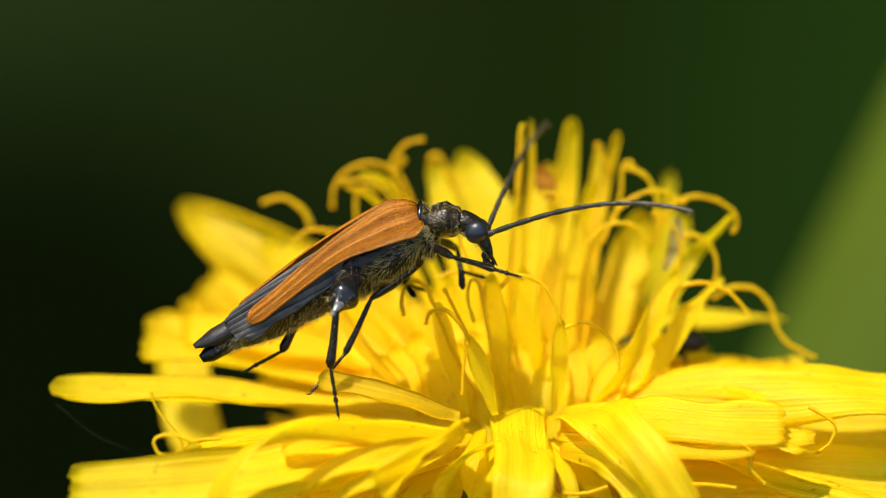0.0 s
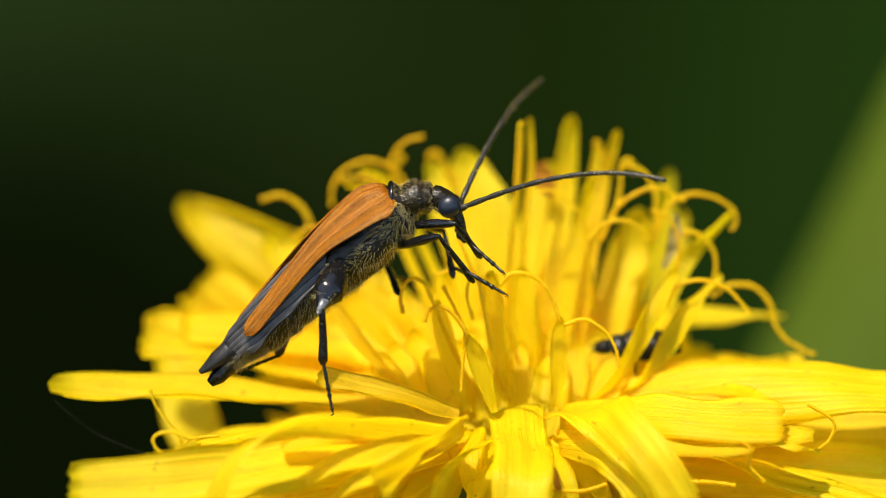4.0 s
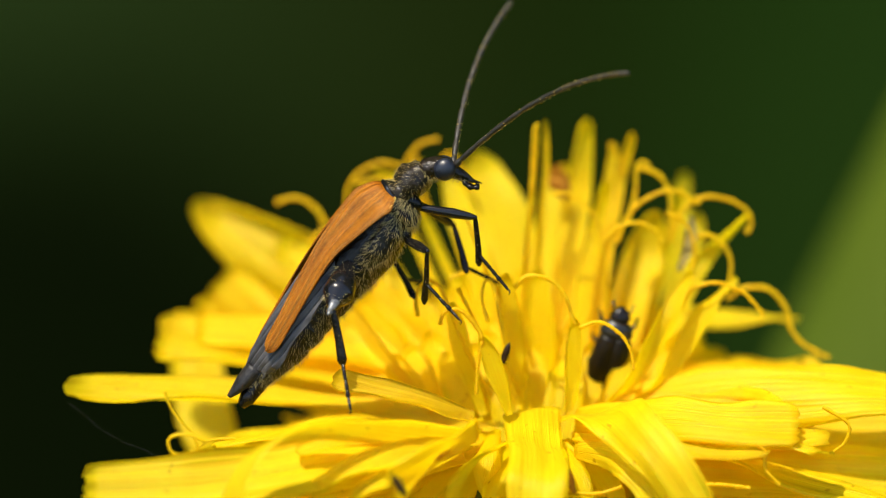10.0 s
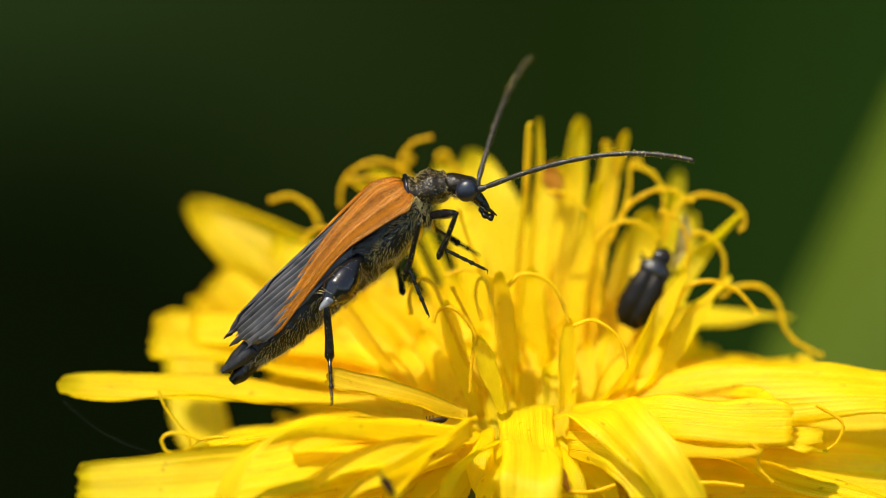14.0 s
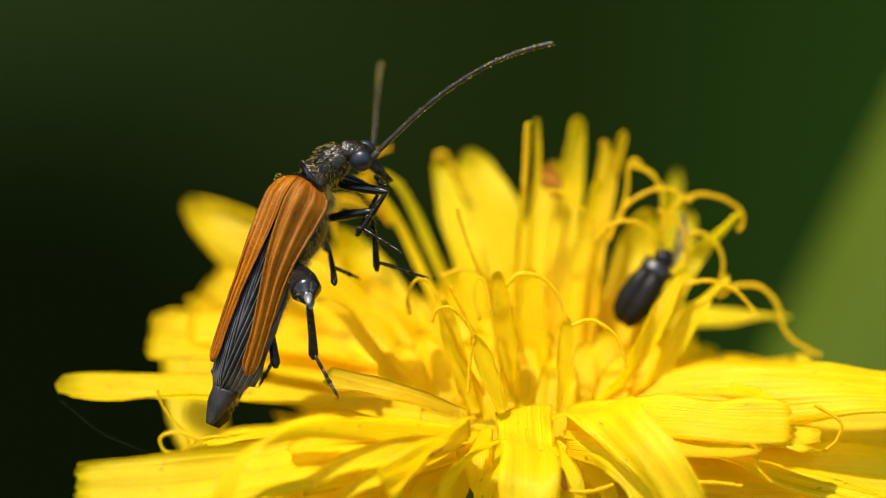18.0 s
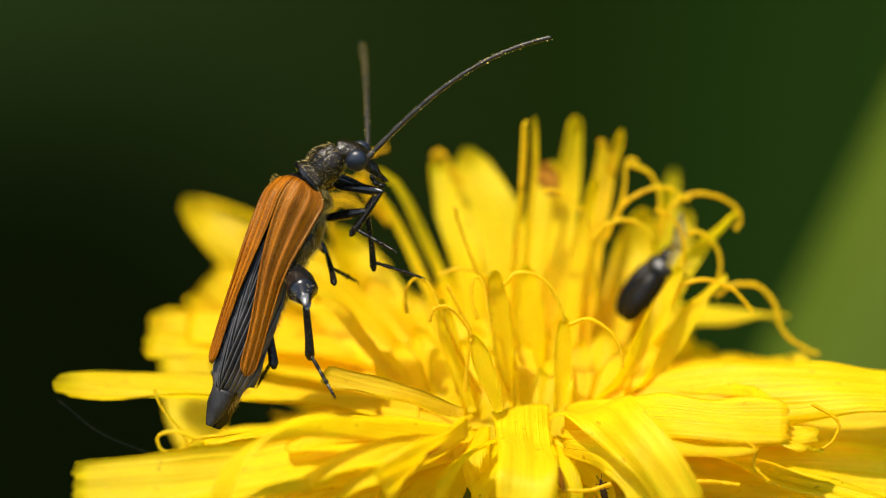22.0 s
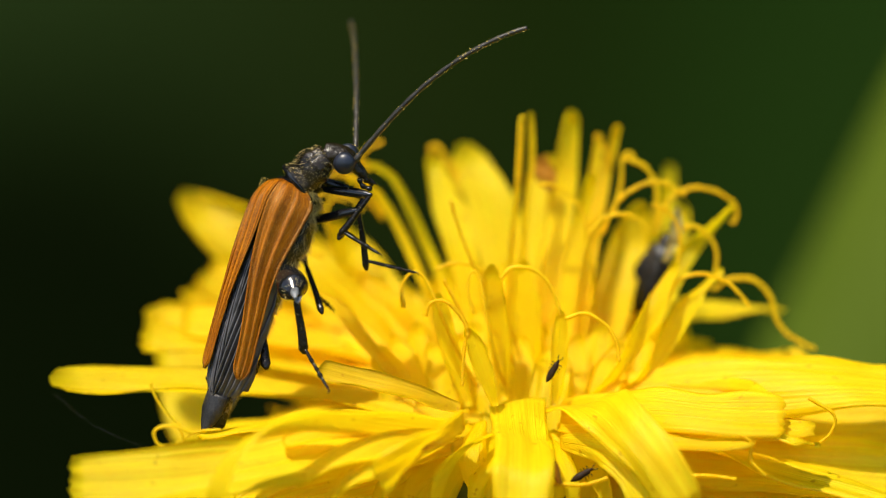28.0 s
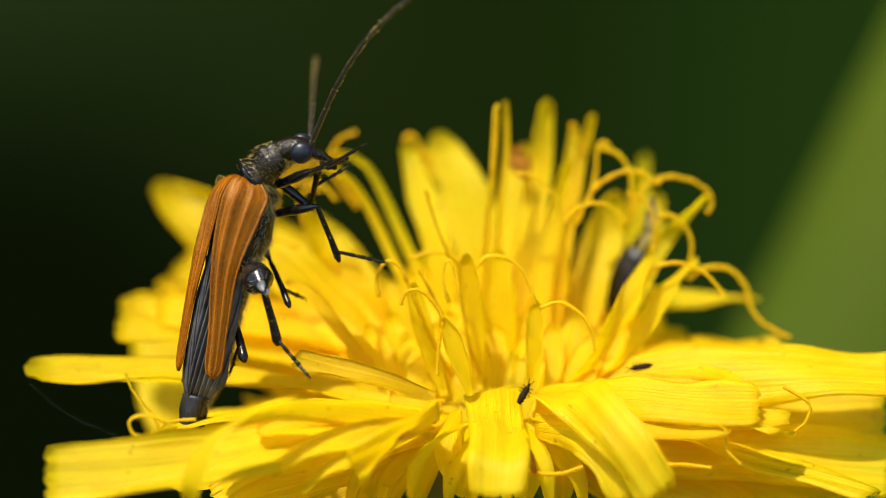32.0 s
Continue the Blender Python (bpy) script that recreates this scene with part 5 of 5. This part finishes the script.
NEAR_FEELER = [
    (0, 8.54, 1.22),
    (0.2, 8.38, 0.2),
    (0.4, 8.12, -1.65),
    (0.7, 7.52, -2.34),
    (1, 7.86, -5.35),
    (1.3, 8.02, -2.36),
    (1.6, 8.42, 0.65),
    (2, 5.96, 1.83),
    (2.4, 4.97, 2.87),
    (3, 7.21, 3.73),
    (3.5, 8.28, 2.43),
    (5.5, 5.68, 1.5),
    (5.8, 3.59, 5.58),
    (6, 2.26, 6.85),
    (6.2, 4.5, 5.81),
    (6.5, 5.61, 6.05),
    (7, 5.83, 5.84),
    (8, 5.56, 5.92),
    (9, 5.39, 6.04),
    (10, 5.86, 5.84),
    (10.4, 7.25, 3.32),
    (10.8, 7.23, 3.51),
    (11, 6.87, 4.98),
    (12, 6.76, 5.48),
    (13, 7.06, 5.1),
    (13.6, 8.16, 2.93),
    (14, 8.33, 2.91),
    (14.5, 8.11, 3.77),
    (16.5, 2.71, 8.22),
    (17, 3.8, 6.57),
]
NEAR_FEELER += [
    (18, 3.68, 6.83),
    (19, 4.02, 6.5),
    (21, 3.71, 7.01),
    (23, 3.71, 7.06),
    (24, 3.59, 7.17),
    (25, 3.34, 6.71),
    (25.5, 2.74, 7.37),
    (28, 3.01, 7.14),
    (28.4, 2.45, 6.38),
    (29, 2.12, 6.78),
    (30, 1.71, 7.38),
    (31, 2.04, 7.63),
    (31.5, -0.40, 7.55),
    (32, 0.42, 7.99),
]
FAR_FEELER = [
    (0, 3.89, 4.44),
    (0.2, 3.24, 6.22),
    (0.4, 2.9, 7.33),
    (0.6, 2.78, 7.36),
    (0.8, 5.18, 5.23),
    (1, 6.74, 5.23),
    (1.3, 7.25, 5.02),
    (1.6, 5.92, 6.76),
    (2, 5.67, 4.2),
    (2.4, 4.68, 4.98),
    (3, 4.69, 3.34),
    (3.5, 4.13, 5.01),
    (5.5, 2.4, 8.48),
    (6, 1.33, 8.89),
    (6.5, 2.41, 8.56),
    (7, 3, 8.66),
    (8, 2.3, 8.64),
    (9, 2.74, 8.78),
    (10, 2.08, 8.66),
    (10.4, 3.4, 6.08),
    (11, 2.83, 6.74),
    (11.6, 0.97, 8.22),
    (12, 0.51, 8.24),
    (12.4, 1.8, 7.83),
    (13, 1.63, 8.07),
    (13.6, 2.13, 6.85),
    (14, 2.98, 6.71),
    (14.5, 2.45, 7.22),
    (16.5, -5.19, 7.79),
    (17, -1.57, 5.79),
]
FAR_FEELER += [
    (18, -2.24, 6.54),
    (19, -2.32, 6.58),
    (21, -2.68, 6.96),
    (23, -2.97, 7.37),
    (24, -2.82, 7.36),
    (25, -2.7, 7.41),
    (25.5, -2.91, 7.53),
    (28, -3.06, 7.76),
    (28.4, -2.25, 8.09),
    (29, -0.64, 7.49),
    (30, -1.14, 7.81),
    (31, -1.74, 7.8),
    (31.5, -3.79, 5.82),
    (32, -3.44, 6.08),
]
SMALL_ROWS = [
    (0, 7.6, 5, -3.3, 180, 0),
    (1, 7.5, 5, -3.4, 180, 0),
    (2, 7.4, 4.5, -3.5, 180, 0),
    (3, 6.86, 3, -3.4, 180, 0),
    (5.5, 6.33, 2.3, -3.64, 180, -8),
    (6, 6.27, 2.3, -3.66, 180, -8),
    (7, 6.09, 2.3, -3.48, 180, -8),
    (8, 6.43, 2.4, -3.4, 180, -5),
    (8.7, 5.87, 2.2, -3.67, 120, 70),
    (9, 5.7, 2, -3.76, 110, 80),
    (9.6, 5.75, 1.8, -3.47, 85, 45),
    (10, 5.65, 2.2, -3.13, 75, 20),
    (10.4, 5.92, 2.4, -2.92, 72, 10),
    (11, 6.94, 2.9, -1.69, 64, 0),
    (12, 7.25, 3.2, -1, 62, 0),
    (13, 7.2, 3.2, -1.11, 64, 0),
    (14.5, 7.2, 3.2, -1.09, 62, 0),
    (16.5, 7.24, 3.4, -1.06, 60, 0),
    (18, 7.27, 3.6, -1.09, 57, 0),
    (19, 7.4, 3.9, -1.01, 55, 0),
    (21, 7.51, 4.2, -0.91, 52, 0),
    (23, 7.49, 4.6, -1.12, 56, 0),
    (25, 7.67, 5.4, -1.01, 52, 0),
    (28, 7.84, 6.4, -0.8, 67, 0),
    (30, 8.05, 6.6, -0.6, 72, 0),
    (31, 8.26, 6.6, -0.61, 66, 0),
    (32, 7.82, 6.6, -1.28, 64, 0),
]
THRIPS_A = [
    (0, 3.68, 4, -6.94, 80),
    (8.5, 3.12, 4, -6.68, 110),
    (9.4, 2.26, 0.5, -4.26, 110),
    (10, 1.8, -0.2, -3.66, 250),
    (11, 1.26, -2, -5.57, 230),
    (12, 0.31, -3, -5.91, 212),
    (13, -0.08, -3, -5.83, 205),
    (14, -0.39, -3, -5.85, 190),
    (14.5, -0.15, -3, -5.88, 200),
    (15.5, 0.33, 0, -6.37, 250),
    (17, 1.51, 4, -7.04, 280),
    (32, 3.37, 4, -7.83, 280),
]
THRIPS_B = [
    (0, 4.48, 4, -6.94, 60),
    (17.5, 4.09, 3, -6.4, 100),
    (18.5, 3.56, 0.6, -3.55, 100),
    (19, 3.55, 0.4, -3.11, 80),
    (20, 3.42, 0.2, -3.50, 150),
    (20.5, 3.09, 0.3, -2.93, 122),
    (21, 3.09, 0.4, -2.11, 72),
    (21.4, 3.20, 0.6, -1.80, 75),
    (21.7, 3.30, 4.5, -2.30, 110),
    (22.3, 4.10, 4.5, -5.20, 100),
    (22.8, 4.2, -0.8, -4.55, 95),
    (23, 4.23, -0.8, -4.41, 82),
    (25, 4.31, -0.8, -4.33, 95),
    (27.5, 4.07, -0.8, -4.32, 40),
    (28, 3.96, -0.8, -4.43, 60),
    (29, 3.87, -0.8, -4.75, 80),
    (30, 3.85, -0.8, -5.17, 80),
    (31, 3.86, -1, -5.73, 60),
    (32, 3.81, -1, -5.6, 60),
]
THRIPS_C = [
    (0, -1.43, -2, -8.79, 120),
    (4, -1.58, -4, -8.77, 120),
    (5.5, -1.91, -7.2, -7.79, 125),
    (6, -1.95, -7.4, -7.77, 125),
    (9, -1.74, -7.4, -7.72, 122),
    (13, -1.81, -7.4, -7.69, 122),
    (14.5, -1.93, -7.2, -7.92, 122),
    (15.5, -1.58, -3, -8.82, 60),
    (32, 0.18, -2, -9.65, 40),
]
THRIPS_D = [
    (0, 4.56, 0, -8.91, 60),
    (20, 5.35, -1, -8.94, 110),
    (22.5, 5.46, -3.6, -7.94, 100),
    (23, 5.44, -3.8, -7.77, 90),
    (25, 5.53, -3.8, -7.8, 80),
    (28, 4.88, -3.6, -7.86, 30),
    (29, 6.76, 0, -5.93, 60),
    (30, 8.4, 0.6, -4.78, 30),
    (31, 8.54, 0.6, -4.81, 190),
    (32, 7.82, 0.6, -4.74, 190),
]


def value(rows, t):
    """The row at t seconds, between the rows given."""
    a = np.array(rows, float)
    return [float(np.interp(t, a[:, 0], a[:, k])) for k in range(1, a.shape[1])]


def facing(slope, roll, depth=0.0):
    """A turn: forwards along a slope in the view's plane, the back rolled towards the viewer."""
    a, d, r = radians(slope), radians(depth), radians(roll)
    x = Vector((math.cos(a) * math.cos(d), math.sin(d), math.sin(a) * math.cos(d)))
    up = Vector((-math.sin(a), 0, math.cos(a)))
    up = (up - x * up.dot(x)).normalized()
    y = up.cross(x)
    z = up * math.cos(r) - y * math.sin(r)
    y = z.cross(x)
    return Matrix((x, y, z)).transposed().to_4x4()


def along(start, way, hint):
    """The pose of a rod that starts there and runs that way; hint: about where its z points."""
    x = way.normalized()
    z = (hint - x * hint.dot(x)).normalized()
    y = z.cross(x)
    m = Matrix((x, y, z)).transposed().to_4x4()
    m.translation = start
    return m


def joint(start, target, length, lean):
    """The end of a rod of that length whose end shows at the target (x, z)."""
    dx, dz = target[0] - start.x, target[1] - start.z
    flat = math.hypot(dx, dz)
    if flat >= length * 0.995:
        k = length / flat
        return Vector((start.x + dx * k, start.y, start.z + dz * k))
    return Vector((start.x + dx, start.y + lean * math.sqrt(length ** 2 - flat ** 2), start.z + dz))


def metres(m):
    """The same pose with its place in metres."""
    m = m.copy()
    m.translation = m.translation * MM
    return m


SPREAD = [(0, 0), (1.6, 1), (2, 6), (2.5, 0), (10.2, 0), (10.5, 3), (11, 3), (12.5, 2), (12.8, 7), (13.2, 8), (13.6, 3), (14.2, 0), (32, 0)]
LIFT = [(0, 0), (13.2, 0), (13.5, 5), (14.5, 4), (15.5, 0), (32, 0)]
UNFOLD = [(0, 0), (10.2, 0), (10.6, 0.55), (11.0, 0.95), (11.4, 1.0), (11.8, 0.95), (12.2, 0.6), (12.6, 0.2), (13.0, 0), (32, 0)]
DROOP = [(0, 0), (10.2, 0), (10.6, 5), (12, 5.5), (12.6, 3), (13.2, 2), (14, 0), (32, 0)]


STAND = -1.6


def beetle_rows():
    """All poses of the large beetle and its parts, five a second."""
    tracks = {"near_hind": NEAR_HIND, "near_middle": NEAR_MIDDLE, "near_front": NEAR_FRONT, "far_hind": FAR_HIND, "far_middle": FAR_MIDDLE, "far_front": FAR_FRONT}
    rows = {}

    def put(key, t, m):
        rows.setdefault(key, []).append((t, m))

    for step in range(161):
        t = step * 0.2
        nx, nz, tx, tz, roll, pron, nod = value(BODY_ROWS, t)
        across = Vector((tz - nz, 0, nx - tx)).normalized()
        rise = 0.008 * max(0.0, roll - 30)  # the back stands higher behind, the more it is turned to the viewer
        tail, root = Vector((tx, 0, tz)) + across * (0.08 + rise), Vector((nx, STAND, nz)) + across * (0.12 + 0.5 * rise) - Vector((across.z, 0, -across.x)) * 0.8 * rise
        slope = math.degrees(math.atan2(root.z - tail.z, root.x - tail.x))
        body = facing(slope, roll)
        body.translation = root
        inv = body.inverted()
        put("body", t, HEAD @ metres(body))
        neck = facing(pron, roll * 0.9)
        neck.translation = Vector((nx, STAND, nz)) + across * 0.08 + body.to_3x3() @ Vector((0.05, 0, 0))
        put("pronotum", t, metres(inv @ neck))
        skull = facing(nod, roll * 0.4)
        skull.translation = neck @ Vector((1.46, 0, -0.04))
        put("head", t, metres(inv @ skull))
        for name, (kind, hip, a, b, c, lean) in LEGS.items():
            near = 0.982 if lean < 0 else 1.0  # the near legs stand closer to the eye than the middle of the head
            kx, kz, ax, az, ex, ez = [near * q for q in value(tracks[name], t)]
            p0 = (neck if kind == "front" else body) @ Vector(hip)
            p1 = joint(p0, (kx, kz), a, lean)
            p2 = joint(p1, (ax, az), b, -0.4 * lean)
            p3 = joint(p2, (ex, ez), c, 0.5 * lean)
            for segment, s, e in (("femur", p0, p1), ("tibia", p1, p2), ("tarsus", p2, p3)):
                w = e - s
                put((name, segment), t, metres(inv @ along(s, w, w.cross(Vector((0, 1, 0.02))))))
        for name, tips, side in (("near_feeler", NEAR_FEELER, -1), ("far_feeler", FAR_FEELER, 1)):
            root = skull @ Vector((0.88, side * 0.26, 0.10))
            tip = joint(root, value(tips, t), FEELER, side * 1.0)
            steep = max(0.0, (tip - root).normalized().z - 0.5)
            put(name, t, metres(inv @ along(root, tip - root, Vector((-0.45 if side < 0 else 0.08, 3.0 * side * steep, 1)))))
        gape, droop = value(SPREAD, t)[0], value(DROOP, t)[0]
        put("far_case", t, pose(0, 0, 0, 0, 0.4 * gape, -0.65 * gape))
        put("near_case", t, pose(0, 0, 0, 0, 0.2 * gape, 0.25 * gape))
        lift = value(LIFT, t)[0]
        put("near_wing", t, pose(0, 0, 0, 0, lift - 0.55 * droop, 0.6 * droop))
        out = value(UNFOLD, t)[0]  # the clear lobe swings out from between wing and abdomen
        put("wing_lobe", t, pose((-3.1 - 0.7 * out) * MM, (0.10 - 0.70 * out) * MM, (-0.25 + 0.17 * out) * MM, -90 + 60 * out, 0, 0) @ pose(0, 0, 0, 0, 16 * (1 - out), 0))
        put("far_wing", t, pose(0, 0, 0, 0, lift, -0.3 * lift - 0.7 * gape))
    return rows


def motions():
    for key, rows in beetle_rows().items():
        walk(beetle if key == "body" else BEETLE[key], rows)
    pivot = Matrix.Translation(Vector((1.2, 5, -5)) * MM)
    for ob in CROWN:  # pushed aside as the beetle climbs past them
        walk(ob, [(t, pivot @ pose(0, 0, 0, 0, -a, 0) @ pivot.inverted()) for t, a in ((0, 0), (14.5, 0), (15.5, 5), (16.5, 9), (24, 9.5), (32, 10))])
    rows = []
    for step in range(81):
        t = step * 0.4
        x, y, z, slope, depth = value(SMALL_ROWS, t)
        m = facing(slope, 85 + (slope - 60) / 120 * 75 - 40 * min(1.0, max(0.0, (t - 17) / 4)), -depth)
        m.translation = (x, y, z)
        rows.append((t, HEAD @ metres(m)))
    walk(small, rows)
    for ob, track in zip(THRIPS, (THRIPS_A, THRIPS_B, THRIPS_C, THRIPS_D)):
        rows = []
        for t, x, y, z, slope in track:
            m = facing(slope, 80)
            m.translation = (x, y, z)
            rows.append((t, HEAD @ metres(m)))
        walk(ob, rows)


motions()
